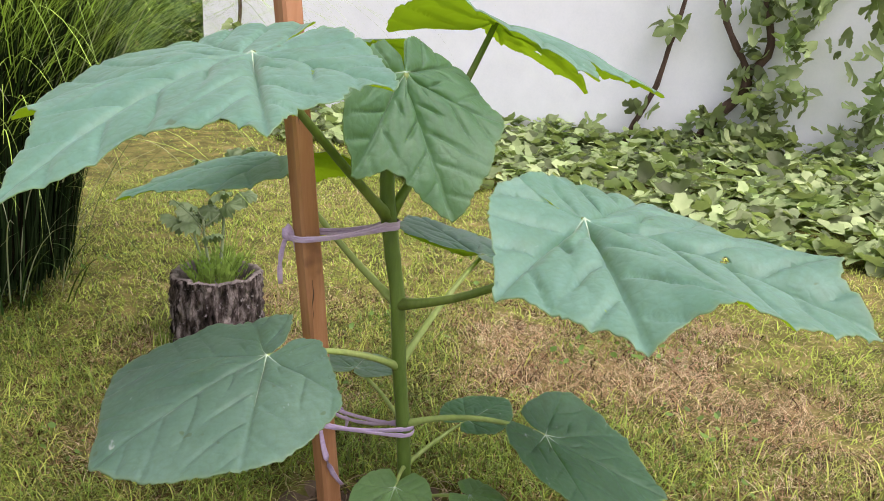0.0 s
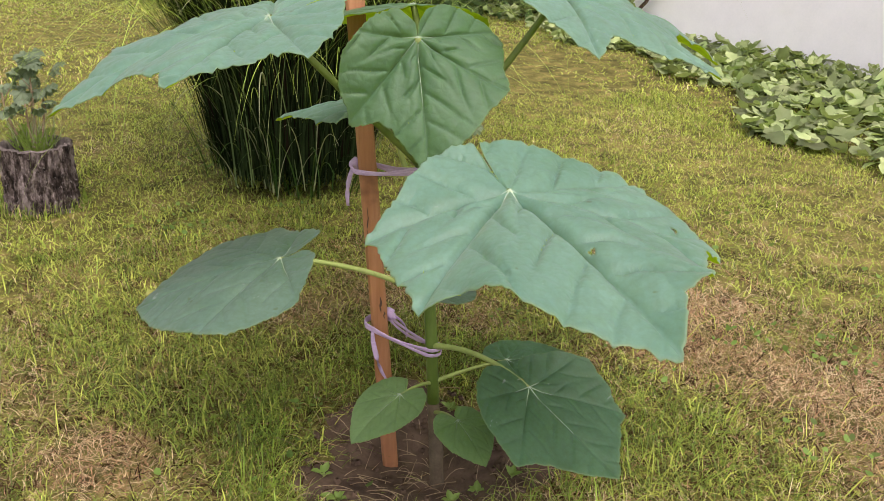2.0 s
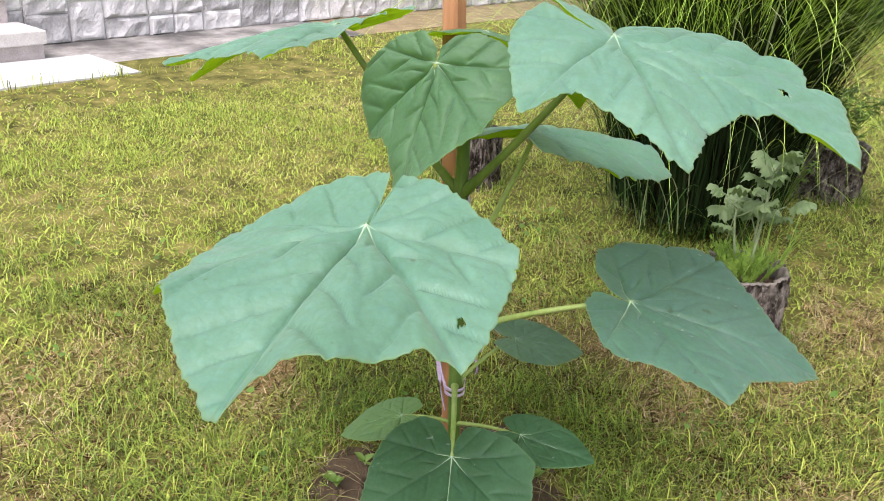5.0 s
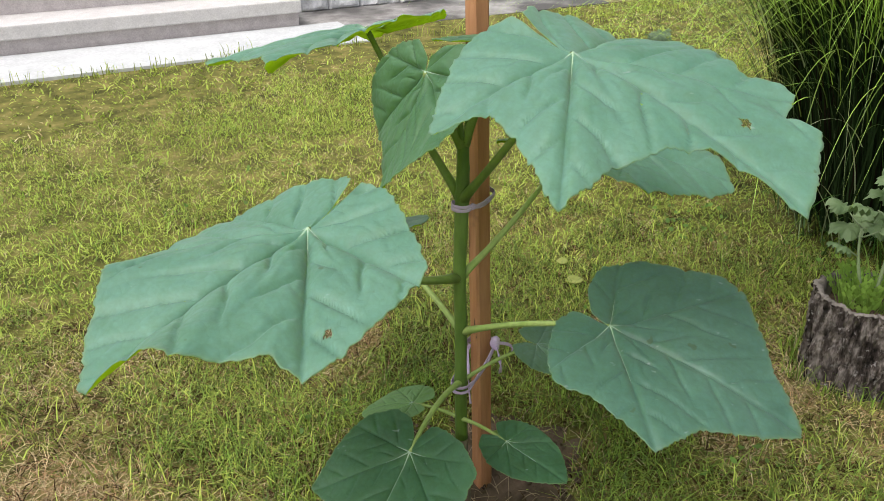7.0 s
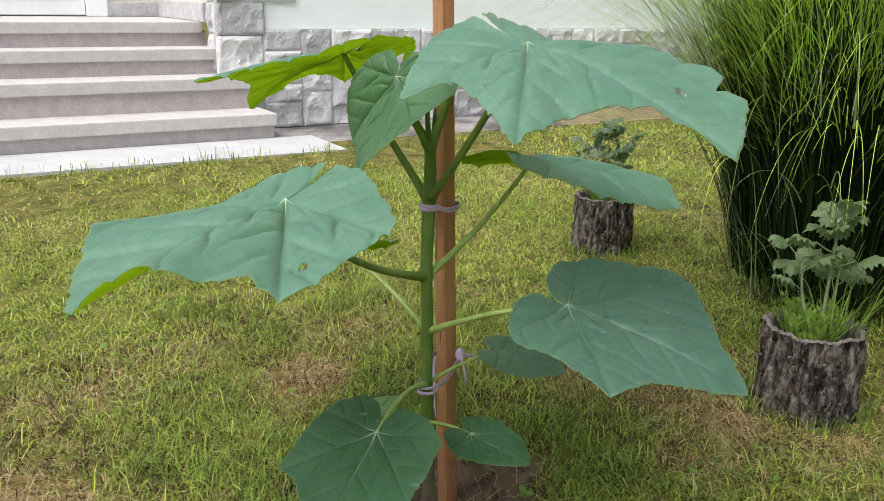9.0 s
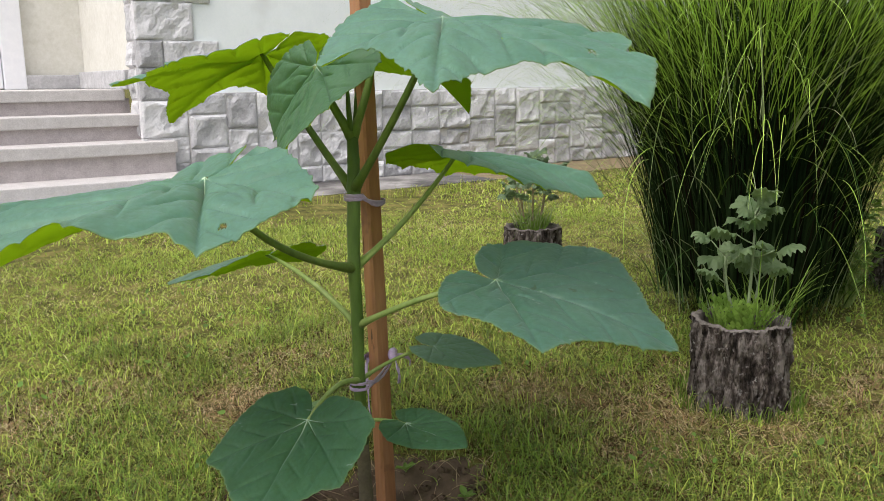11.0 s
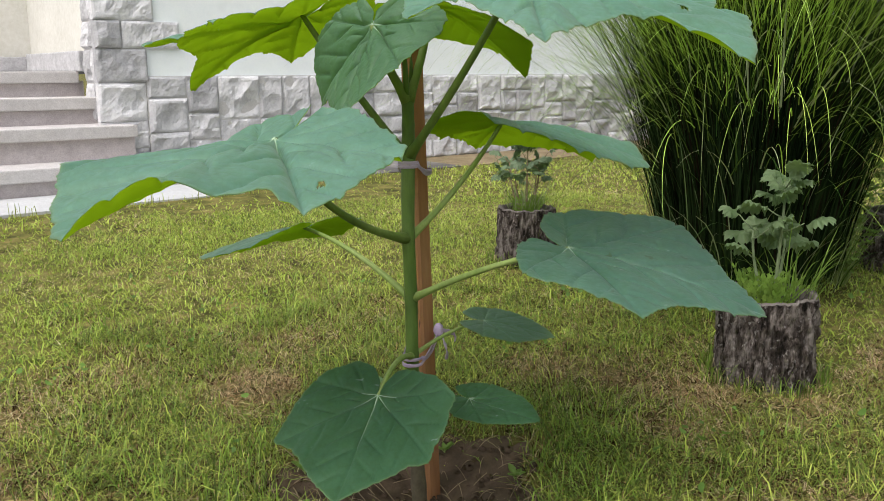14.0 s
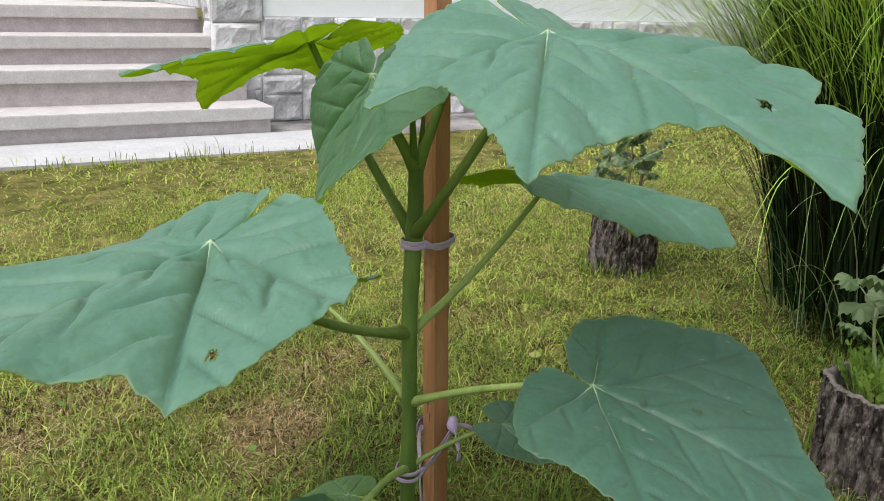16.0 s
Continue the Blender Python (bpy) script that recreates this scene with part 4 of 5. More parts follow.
tie((-0.047, 0.002, 0.535), 0.515, (0.027, 0.004, 0.0), ((-0.012, -0.004, 0.075), (0.01, 0.012, 0.03)), 0.006)
lower_tie = tie((-0.017, 0.0, 0.212), 0.225, (0.0, -0.028, 0.005), ((-0.006, 0.03, 0.025), (0.03, 0.006, 0.045)), 0.01)
ribbon([(-0.139, 0.026, 0.222), (-0.1405, 0.022, 0.21), (-0.139, 0.021, 0.195), (-0.136, 0.022, 0.178), (-0.132, 0.023, 0.162), (-0.127, 0.024, 0.147), (-0.121, 0.025, 0.133), (-0.114, 0.026, 0.121), (-0.107, 0.027, 0.111)], 0.0095, "loose_end", lower_tie, 0.7)

# shoots at the tip of the stem
for (dx, dy, dz), r in (((0.012, -0.006, 0.085), 0.0055), ((-0.008, 0.008, 0.07), 0.0045)):
    part("shoot", tube_mesh("shoot", bow((-0.049, 0.003, 0.63), (-0.049 + dx, 0.003 + dy, 0.64 + dz), (dx * 0.3, dy * 0.3, 0), 7), [r, r * 0.95, r * 0.85, r * 0.8, r * 0.7, r * 0.55, r * 0.15], 8), M_STEM, sapling, "young green shoot")

# ---------------------------------------------------------------- hollow stumps with plants in them
def stump(x, y, r, h, seed):
    """A hollow stump: ridged bark, a broken rim, a soil-filled top."""
    root = tagged(new("stump_planter"), "hollow dark tree stump used as a planter, rough flaking bark", "stump", "stump planters on the lawn")
    root.location = (x, y, float(ground_z(x, y)))
    rows, cols, verts = 72, 220, []
    for k in range(rows):
        t = k / (rows - 1)
        for j in range(cols):
            a = 2 * math.pi * j / cols
            ca, sa = math.cos(a), math.sin(a)
            ridge = noise.noise((ca * 4 + seed, sa * 4, t * 1.4)) * 0.10
            warp = 0.5 * noise.noise((ca * 6, sa * 6 + seed, t * 5))
            near, _p = noise.voronoi((ca * 9 + warp, sa * 9 + seed, t * 3.6 + warp))
            plate = min(1.0, (near[1] - near[0]) * 2.6)
            flake = noise.noise((ca * 26, sa * 26, t * 19 + seed)) * 0.03 + noise.noise((ca * 50, sa * 50, t * 40 + seed)) * 0.015
            flare = 0.10 * (1 - t) ** 4
            rr = r * (0.92 + ridge + 1.3 * flake + flare + 0.085 * plate)
            z = h * t + (0.007 * noise.noise((a * 2, seed, 0)) if k == rows - 1 else 0) - 0.02 * (1 - t)
            verts.append((rr * ca, rr * sa, z))
    part("bark", tri_mesh("bark", verts, grid_faces(rows, cols, True)), M_BARK, root)
    rim = []
    top = verts[-cols:]
    for s, dz in ((1.0, 0.0), (0.965, 0.005), (0.90, 0.001), (0.87, -0.03), (0.85, -0.06)):
        rim += [(v[0] * s, v[1] * s, v[2] + dz + 0.004 * noise.noise((v[0] * 60, v[1] * 60, s * 9))) for v in top]
    part("rim", tri_mesh("rim", rim, grid_faces(5, cols, True)), M_WOODCUT, root, "grey-brown broken wooden rim")
    soil = []
    for k in range(6):
        soil += [(v[0] * 0.88 * k / 5, v[1] * 0.88 * k / 5, h - 0.04 + 0.008 * noise.noise((v[0] * 40 * k, v[1] * 40, 2))) for v in top]
    part("soil", tri_mesh("soil", soil, grid_faces(6, cols, True)), M_SOIL, root, "dark potting soil")
    return root


def curly_leaf(length, width, seed):
    """A frilled kale leaf along +x: a rounded blade whose margin is tightly ruffled and curled."""
    rings, cols, verts = 7, 44, []
    for i in range(rings):
        t = i / (rings - 1)
        for j in range(cols):
            a = 2 * math.pi * j / cols
            lobe = 1 + 0.10 * noise.noise((math.cos(a) * 3, math.sin(a) * 3, seed)) + 0.04 * t * math.sin(9 * a + seed)
            x, y = length * (0.5 + 0.5 * t * lobe * math.cos(a)), width * t * lobe * math.sin(a) * (0.9 + 0.1 * math.cos(a))
            z = length * (0.085 * t ** 3 * math.sin(15 * a + seed * 3) + 0.07 * t ** 2 * math.sin(6 * a + seed) - 0.30 * t ** 2.5 + 0.22 * t * noise.noise((x * 3 / length, y * 3 / length, seed)) - 0.16 * (x / length) ** 2 + 0.1 * t * t)
            verts.append((x, y, z))
    return np.array(verts), grid_faces(rings, cols, True)


def placed(piece, m):
    v, f = piece
    mm = np.array(m)
    return v @ mm[:3, :3].T + mm[:3, 3], f


def kale(x, y, z, h, seed, stems=3, size=1.0, label="curly grey-green kale gone leggy, growing in a stump", blade=None, wood=None):
    """Leggy stalks, each with curled leaves on short stalklets, thickest at the top."""
    rnd = random.Random(seed)
    root = tagged(new("kale_plant"), label, "kale plant", "kale in the stumps")
    root.location = (x, y, z)
    for s in range(stems):
        a = 2 * math.pi * s / stems + rnd.uniform(-0.4, 0.4)
        reach = 0.055 * size * (0.35 if s == 0 else rnd.uniform(0.7, 1.2))
        tip = Vector((math.cos(a) * reach, math.sin(a) * reach, h * (1.0 if s == 0 else rnd.uniform(0.5, 0.8))))
        pts = bow((0, 0, -0.03), tip, (tip.x * 0.25, tip.y * 0.25, 0), 10)
        stalk = part("stalk", tube_mesh("stalk", pts, np.linspace(0.0046, 0.0024, 10), 7), wood or M_KALESTALK, root)
        for k in range(12 if s == 0 else 6):
            b = a + 2.4 * k + rnd.uniform(-0.3, 0.3)
            level = 9 - (k if k < 4 else k % 2)
            l = size * rnd.uniform(0.032, 0.052) * (0.8 if k > 8 else 1)
            rise = rnd.uniform(25, 60) if k < 4 else rnd.uniform(20, 80)
            m = Matrix.Translation(pts[level]) @ pose(0, 0, 0, 0, 0, math.degrees(b)) @ pose(0, 0, 0, 0, -rise)
            foot = rnd.uniform(0.02, 0.045) * size if k < 4 else rnd.uniform(0.004, 0.014)
            start, end = m @ Vector((0, 0, 0)), m @ Vector((foot, 0, 0))
            part("leaf_stalk", tube_mesh("leaf_stalk", bow(start, end, (0, 0, -0.002), 4), [0.0018, 0.0016, 0.0014, 0.0012], 6), wood or M_KALESTALK, root)
            v, f = placed(curly_leaf(l, l * 0.56, seed + k * 1.37), m @ Matrix.Translation((foot, 0, 0)) @ pose(0, 0, 0, rnd.uniform(-25, 25), rnd.uniform(-10, 25)))
            part("leaf", tri_mesh("leaf", v, f), blade or M_KALE, root)
    return root


def herb(x, y, z, r, h, n, seed, label, mat=None):
    """A low tuft of feathery leaves."""
    rnd, pieces = random.Random(seed), []
    for _ in range(n):
        a, d, lean = rnd.uniform(0, 6.283), r * math.sqrt(rnd.random()), rnd.uniform(0.1, 0.9)
        base = Vector((math.cos(a) * d * 0.5, math.sin(a) * d * 0.5, -0.03))
        tip = base + Vector((math.cos(a) * h * lean, math.sin(a) * h * lean, h * rnd.uniform(0.5, 1.1) + 0.03))
        pts = bow(base, tip, (0, 0, h * 0.12), 6)
        for p, q in zip(pts[2:], pts[3:] + [tip]):
            for sgn in (-1, 1):
                d2 = (tip - base).normalized()
                side = d2.cross(Vector((0, 0, 1))).normalized() * sgn
                e = p + side * h * rnd.uniform(0.12, 0.25) + d2 * h * 0.12
                w = Vector((0, 0, 0.002))
                pieces.append((np.array([tuple(p), tuple(p.lerp(e, 0.5) + w * 2 + d2 * 0.004), tuple(e), tuple(p.lerp(e, 0.5) - w - d2 * 0.004)]), np.array([[0, 1, 2, 3]])))
        v = [tuple(p + Vector((0.0012 * c, 0.0012 * s, 0))) for p in pts for c, s in ((1, 0), (-0.5, 0.8), (-0.5, -0.8))]
        pieces.append((np.array(v), grid_faces(len(pts), 3, True)))
    ob = thing("herb_tuft", joined("herb_tuft", pieces, False), mat or M_HERB, label, "herb", "herbs in the stumps", "stuff")
    ob.location = (x, y, z)
    return ob


random.seed(8)
STUMPS = ((-0.328, 0.88, 0.108, 0.195, 1.3), (-1.60, 0.75, 0.105, 0.20, 5.1), (-1.12, 1.95, 0.13, 0.20, 9.7))
for x, y, r, h, s in STUMPS:
    stump(x, y, r, h, s)
kale(-0.328, 0.89, 0.175, 0.26, 3, 3, 1.3)
kale(-1.60, 0.75, 0.178, 0.26, 4, 5, 1.15, "dull dark green kale on thin bare brown stalks in a stump", M_DULLKALE, M_LITTER)
herb(-0.328, 0.87, 0.175, 0.09, 0.06, 60, 1, "fresh green feathery herb filling the top of a stump")
herb(-1.60, 0.75, 0.178, 0.08, 0.06, 40, 2, "dry thin herb filling the top of a stump")


def shrub(x, y, z, r, h, n, seed, label):
    """Thin leaning shoots set with small oval leaves."""
    rnd = random.Random(seed)
    root = tagged(new("small_shrub"), label, "shrub")
    root.location = (x, y, z)
    shoots, leaves = [], []
    for _ in range(n):
        a, lean = rnd.uniform(0, 6.283), rnd.uniform(0.1, 1.0)
        tip = Vector((math.cos(a) * r * lean, math.sin(a) * r * lean, h * rnd.uniform(0.5, 1.0)))
        pts = bow((math.cos(a) * 0.02, math.sin(a) * 0.02, -0.02), tip, (0, 0, h * 0.1), 9)
        shoots.append(tube(pts, [0.0022 - 0.00015 * k for k in range(9)], 5))
        for k in range(2, 9):
            for _s in range(rnd.choice((1, 2, 2, 3))):
                l, b = rnd.uniform(0.014, 0.032), rnd.uniform(0, 6.283)
                oval = [(l * t, l * 0.34 * s * math.sin(math.pi * min(1, t * 0.96 + 0.04)), 0.12 * l * s * s - 0.2 * l * t * t) for t in (0.0, 0.25, 0.5, 0.75, 1.0) for s in (-1, 0, 1)]
                m = Matrix.Translation(pts[k]) @ pose(0, 0, 0, 0, 0, math.degrees(b)) @ pose(0, 0, 0, rnd.uniform(-30, 30), rnd.uniform(-50, 20))
                leaves.append(placed((np.array(oval), grid_faces(5, 3)), m))
    part("shoot_tangle", joined("shoot_tangle", shoots), M_STALK, root)["kind"] = "stuff"
    part("foliage", joined("foliage", leaves), M_SHRUB, root)["kind"] = "stuff"
    return root


shrub(-1.12, 1.95, 0.18, 0.2, 0.24, 44, 3, "loose green small-leaved shrub growing from a stump")
shrub(-1.0, 1.60, 0.0, 0.15, 0.34, 40, 5, "thin small-leaved green shrub beside the tall grass")


# ---------------------------------------------------------------- tall ornamental grass
def reeds(cx, cy, n, r, height, seed, width, spread, segs=9, skip=0, fan=0.3, power=1.6):
    """Arching blades from one crown, as corners and quads. skip: steps of the bare culm below each blade; fan: splay of the outer ones at the foot."""
    g = np.random.default_rng(seed)
    a0, d = g.uniform(0, 2 * np.pi, n), r * np.sqrt(g.random(n))
    base = np.stack([cx + d * np.cos(a0), cy + d * np.sin(a0), np.zeros(n)], 1)
    head = a0 + g.normal(0, 0.45, n)
    lean = spread * (0.15 + 0.85 * g.random(n)) * (0.5 + 0.5 * d / r)
    length = height * g.uniform(0.6, 1.05, n)
    t = np.linspace(0, 1, segs)[None, :]
    ang = fan * (d / r * g.uniform(0.3, 1.1, n))[:, None] + lean[:, None] * 1.9 * t ** power
    step = length[:, None] / (segs - 1)
    out, up = np.cumsum(np.sin(ang) * step, 1), np.cumsum(np.cos(ang) * step, 1)
    sway = (g.normal(0, 0.06, n)[:, None] * t ** 2) * length[:, None]
    x = base[:, :1] + out * np.cos(head)[:, None] - sway * np.sin(head)[:, None]
    y = base[:, 1:2] + out * np.sin(head)[:, None] + sway * np.cos(head)[:, None]
    z = base[:, 2:] + np.maximum(up, 0.01)
    w = width * g.uniform(0.6, 1.2, n)[:, None] * np.clip(1.05 - t ** 2, 0.06, 1)
    sx, sy = -np.sin(head)[:, None] * w / 2, np.cos(head)[:, None] * w / 2
    v = np.stack([np.stack([x + sx, y + sy, z], -1), np.stack([x - sx, y - sy, z], -1)], 2)[:, skip:]
    left = segs - skip
    i = (np.arange(n)[:, None] * left + np.arange(left - 1)[None, :]) * 2
    f = np.stack([i, i + 1, i + 3, i + 2], -1).reshape(-1, 4)
    return v.reshape(-1, 3), f


clump = tagged(new("ornamental_grass"), "big arching clump of green ornamental grass on the lawn", "ornamental grass")
CROWN = (-1.0, 1.27)
# dark inner layers carry painted shade, the arching top layers painted light
for name, mat, label, args in (("culms", M_CULM, "crowded green culms, the clump's inner shade in their dark colour", (4600, 0.25, 0.95, 3, 0.0052, 0.32, 8, 0, 0.20, 1.5)),
                               ("dead_stalks", M_DEADSHADED, "brown dead stalks inside the clump, darkened for the shade there", (2600, 0.24, 0.75, 7, 0.007, 0.25, 5, 0, 0.15, 1.5)),
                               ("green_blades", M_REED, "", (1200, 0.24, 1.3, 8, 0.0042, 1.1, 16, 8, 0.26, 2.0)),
                               ("arching_blades", M_REEDTOP, "", (3900, 0.25, 1.65, 6, 0.0038, 1.36, 24, 14, 0.44, 2.0)),
                               ("spreading_blades", M_REEDTOP, "", (380, 0.27, 1.4, 29, 0.0034, 1.2, 22, 12, 0.65, 1.9)),
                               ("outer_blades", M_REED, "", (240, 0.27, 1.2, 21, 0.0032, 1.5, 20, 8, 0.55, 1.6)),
                               ("pale_blades", M_REEDPALE, "pale bent dry blades", (120, 0.28, 1.15, 4, 0.0075, 1.55, 20, 10, 0.36, 2.4)),
                               ("pale_stalks", M_REEDPALE, "pale dry stalks at the foot", (60, 0.27, 0.5, 9, 0.004, 0.8, 8, 0, 0.45, 1.5)),
                               ("light_stalks", M_REEDLIGHT, "light green flat stalks standing among the dark culms", (90, 0.27, 0.8, 23, 0.0058, 0.45, 9, 0, 0.24, 1.5)),
                               ("low_blades", M_REED, "", (120, 0.29, 0.4, 5, 0.005, 1.3, 9, 0, 0.5, 1.5))):
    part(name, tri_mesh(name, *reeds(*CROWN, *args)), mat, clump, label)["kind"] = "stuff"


stump_grass = thing("stump_grass", tri_mesh("stump_grass", *reeds(-0.308, 0.92, 34, 0.06, 0.2, 33, 0.0032, 1.0, 9, 0, 0.6, 1.2)), M_HERB, "thin green grass blades growing out of a stump", "grass", kind="stuff")
stump_grass.location.z = 0.17
hay = thing("stump_grass", tri_mesh("stump_grass", *reeds(-1.60, 0.75, 60, 0.07, 0.15, 34, 0.0024, 0.9, 8, 0, 0.5, 1.2)), M_REEDPALE, "thin pale dry grass growing out of a stump", "grass", kind="stuff")
hay.location.z = 0.19


# ---------------------------------------------------------------- lawn blades
def blades(n, lo, hi, height, width, seed, keep, flat=(0.1, 1.3)):
    g = np.random.default_rng(seed)
    x, y = g.uniform(lo[0], hi[0], n), g.uniform(lo[1], hi[1], n)
    ok = keep(x, y, g)
    x, y = x[ok], y[ok]
    n = len(x)
    z = ground_z(x, y) - 0.004
    tuft = 0.75 + 0.5 * np.sin(x * 9 + 1.3 * np.sin(y * 7)) * np.cos(y * 8.3 + np.sin(x * 5))
    hgt = height * (0.35 + 0.95 * g.random(n) ** 1.6) * (0.75 + 0.35 * tuft)
    a = g.uniform(0, 2 * np.pi, n)
    lean = hgt * g.uniform(*flat, n)
    w = width * g.uniform(0.6, 1.3, n)
    dx, dy, px, py = np.cos(a), np.sin(a), -np.sin(a) * w / 2, np.cos(a) * w / 2
    v = np.empty((n, 5, 3), np.float32)
    v[:, 0] = np.stack([x + px, y + py, z], 1)
    v[:, 1] = np.stack([x - px, y - py, z], 1)
    droop = g.uniform(0.35, 1.1, n)
    v[:, 2] = np.stack([x + dx * lean * 0.38 + px * 0.85, y + dy * lean * 0.38 + py * 0.85, z + hgt * 0.66], 1)
    v[:, 3] = np.stack([x + dx * lean * 0.38 - px * 0.85, y + dy * lean * 0.38 - py * 0.85, z + hgt * 0.66], 1)
    v[:, 4] = np.stack([x + dx * lean, y + dy * lean, z + hgt * droop], 1)
    i = np.arange(n)[:, None] * 5
    f = np.concatenate([i + [0, 1, 3], i + [0, 3, 2], i + [2, 3, 4]], 1).reshape(-1, 3)
    return v.reshape(-1, 3), f


def on_lawn(x, y, g):
    n, u = 0.907 * x + 0.421 * y, -0.421 * x + 0.907 * y
    ok = (n > -3.42 + 0.03 * np.sin(u * 9)) | ((u > 1.4) & (n > -3.75))
    d = np.hypot(x - PLANT.x - 0.02, y - PLANT.y + 0.02)
    a = np.arctan2(y - PLANT.y + 0.02, x - PLANT.x - 0.02)
    rim = 0.24 + 0.035 * np.sin(3 * a + 1) + 0.02 * np.sin(7 * a)
    ok &= (d > rim) | (g.random(len(x)) < 0.03 + 0.5 * np.clip((d / rim - 0.8) / 0.2, 0, 1))
    for sx, sy, r, *_ in STUMPS:
        ok &= np.hypot(x - sx, y - sy) > r * 0.95
    return ok


SPOTS = ((-0.48, -0.42, 0.25, -0.35), (-0.62, 0.02, 0.18, -0.5), (-0.92, 0.30, 0.22, -0.35), (-0.30, 0.08, 0.12, -0.6), (-0.2, 0.45, 0.12, -0.4), (0.1, 0.6, 0.2, -0.3), (-0.37, 0.17, 0.17, -0.6), (0.37, 0.13, 0.16, -0.6), (-0.51, -0.06, 0.10, -0.7), (-0.42, -0.46, 0.16, -0.5), (-0.32, 0.22, 0.14, -0.5), (-0.67, 0.28, 0.14, -0.4), (-1.13, -0.12, 0.2, -0.4), (0.0, 0.36, 0.13, -0.9),
         (-0.61, 0.17, 0.14, -0.4), (0.24, 0.25, 0.13, -0.6), (-0.94, -0.82, 0.25, -0.4), (-0.15, -0.48, 0.14, -0.5), (-1.6, 0.1, 0.3, -0.3), (0.9, -0.3, 0.3, -0.3), (-0.85, 1.05, 0.2, -0.5),
         (-0.27, 0.64, 0.10, 0.55), (-0.10, 0.86, 0.10, 0.55), (-0.41, 0.54, 0.08, 0.4), (-0.77, -0.64, 0.18, 0.45), (-0.82, -0.13, 0.13, 0.5), (0.0, -0.67, 0.16, 0.6), (-0.50, -0.28, 0.11, 0.8), (-0.08, 0.51, 0.09, 0.9),
         (-1.13, 0.25, 0.18, 0.5), (-1.57, -0.67, 0.25, 0.4), (0.41, 0.85, 0.15, 0.8), (0.37, 0.60, 0.13, 0.9), (0.45, 0.93, 0.14, 0.7), (0.66, 0.56, 0.18, 0.6), (-0.55, 0.39, 0.10, 0.6), (0.88, 0.25, 0.2, 0.5),
         (-0.55, -0.22, 0.10, 0.6), (-0.1, 2.35, 0.4, 0.35), (-2.1, 1.27, 0.4, 0.4), (0.8, 1.4, 0.35, 0.35), (-0.58, -0.19, 0.06, 0.6))


def dryness(x, y):
    """0 in lush green spots, 1 in the driest worn ones."""
    v = np.sin(x * 3.1 + 1.7 * np.sin(y * 2.3 + 0.6)) * np.cos(y * 2.7 + 1.1 * np.sin(x * 1.9)) + 0.5 * np.sin(x * 7.3 + y * 5.1) * np.cos(y * 6.7 - x * 2.9) + 0.35 * np.sin(x * 19 + 2 * np.sin(y * 11)) * np.sin(y * 17 + np.sin(x * 13))
    v = 0.38 + 0.34 * v
    for sx, sy, r, s in SPOTS:
        v = v + s * np.exp(-((x - sx) ** 2 + (y - sy) ** 2) / r ** 2)
    return np.clip(v, 0, 1)


ragged = lambda x, y: 0.16 * np.sin(x * 7 + 2 * np.sin(y * 5)) + 0.12 * np.sin(y * 17 + 3 * np.sin(x * 11)) + 0.1 * np.sin(x * 41 + y * 37)
near = lambda x, y: np.hypot(x, y - 0.1) + ragged(x, y) < 1.18
middle = lambda x, y: (np.hypot(x, y - 0.1) + ragged(x, y) >= 1.18) & (np.hypot(x + 0.6, y - 0.8) + ragged(x, y) < 2.7)
far = lambda x, y: np.hypot(x + 0.6, y - 0.8) + ragged(x, y) >= 2.7


def tufty(x, y):
    """Dense tufts and thin gaps a few centimetres across, 0 to 1."""
    v = np.sin(x * 61 + 2.1 * np.sin(y * 37 + x * 9)) * np.sin(y * 67 + 1.9 * np.sin(x * 43 - y * 8)) + 0.7 * np.sin(x * 131 + 2 * np.sin(y * 83)) * np.sin(y * 119 + 2 * np.sin(x * 97))
    return np.clip(0.5 + 0.45 * v, 0, 1)


green = lambda x, y, g: (g.random(len(x)) > 0.95 * dryness(x, y)) & (g.random(len(x)) < 0.15 + 0.95 * tufty(x, y))
even = lambda x, y, g: (g.random(len(x)) > 0.7 * dryness(x, y)) & (g.random(len(x)) < 0.6 + 0.4 * tufty(x, y))
dry = lambda x, y, g: g.random(len(x)) < 0.20 + 0.75 * dryness(x, y)
rusty = lambda x, y, g: g.random(len(x)) < (0.45 + 2.2 * np.clip(dryness(x, y) - 0.52, 0, 0.45)) * (0.4 + 0.6 * tufty(x + 0.1, y))
lush = lambda x, y, g: g.random(len(x)) < 1.5 * (1 - dryness(x, y)) ** 2 * tufty(x + 0.03, y)
# thatch fills the thin gaps, where its dark colour stands for shade
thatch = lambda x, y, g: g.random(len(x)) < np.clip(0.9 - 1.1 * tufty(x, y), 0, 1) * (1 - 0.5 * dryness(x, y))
fringe = lambda x, y: np.abs(np.hypot(x - PLANT.x - 0.02, y - PLANT.y + 0.02) - 0.30) < 0.07
collar = lambda x, y: np.min([np.hypot(x - sx, y - sy) / r for sx, sy, r, *_ in STUMPS], axis=0) < 1.35
UP, LYING = (0.2, 2.4), (0.8, 3.5)
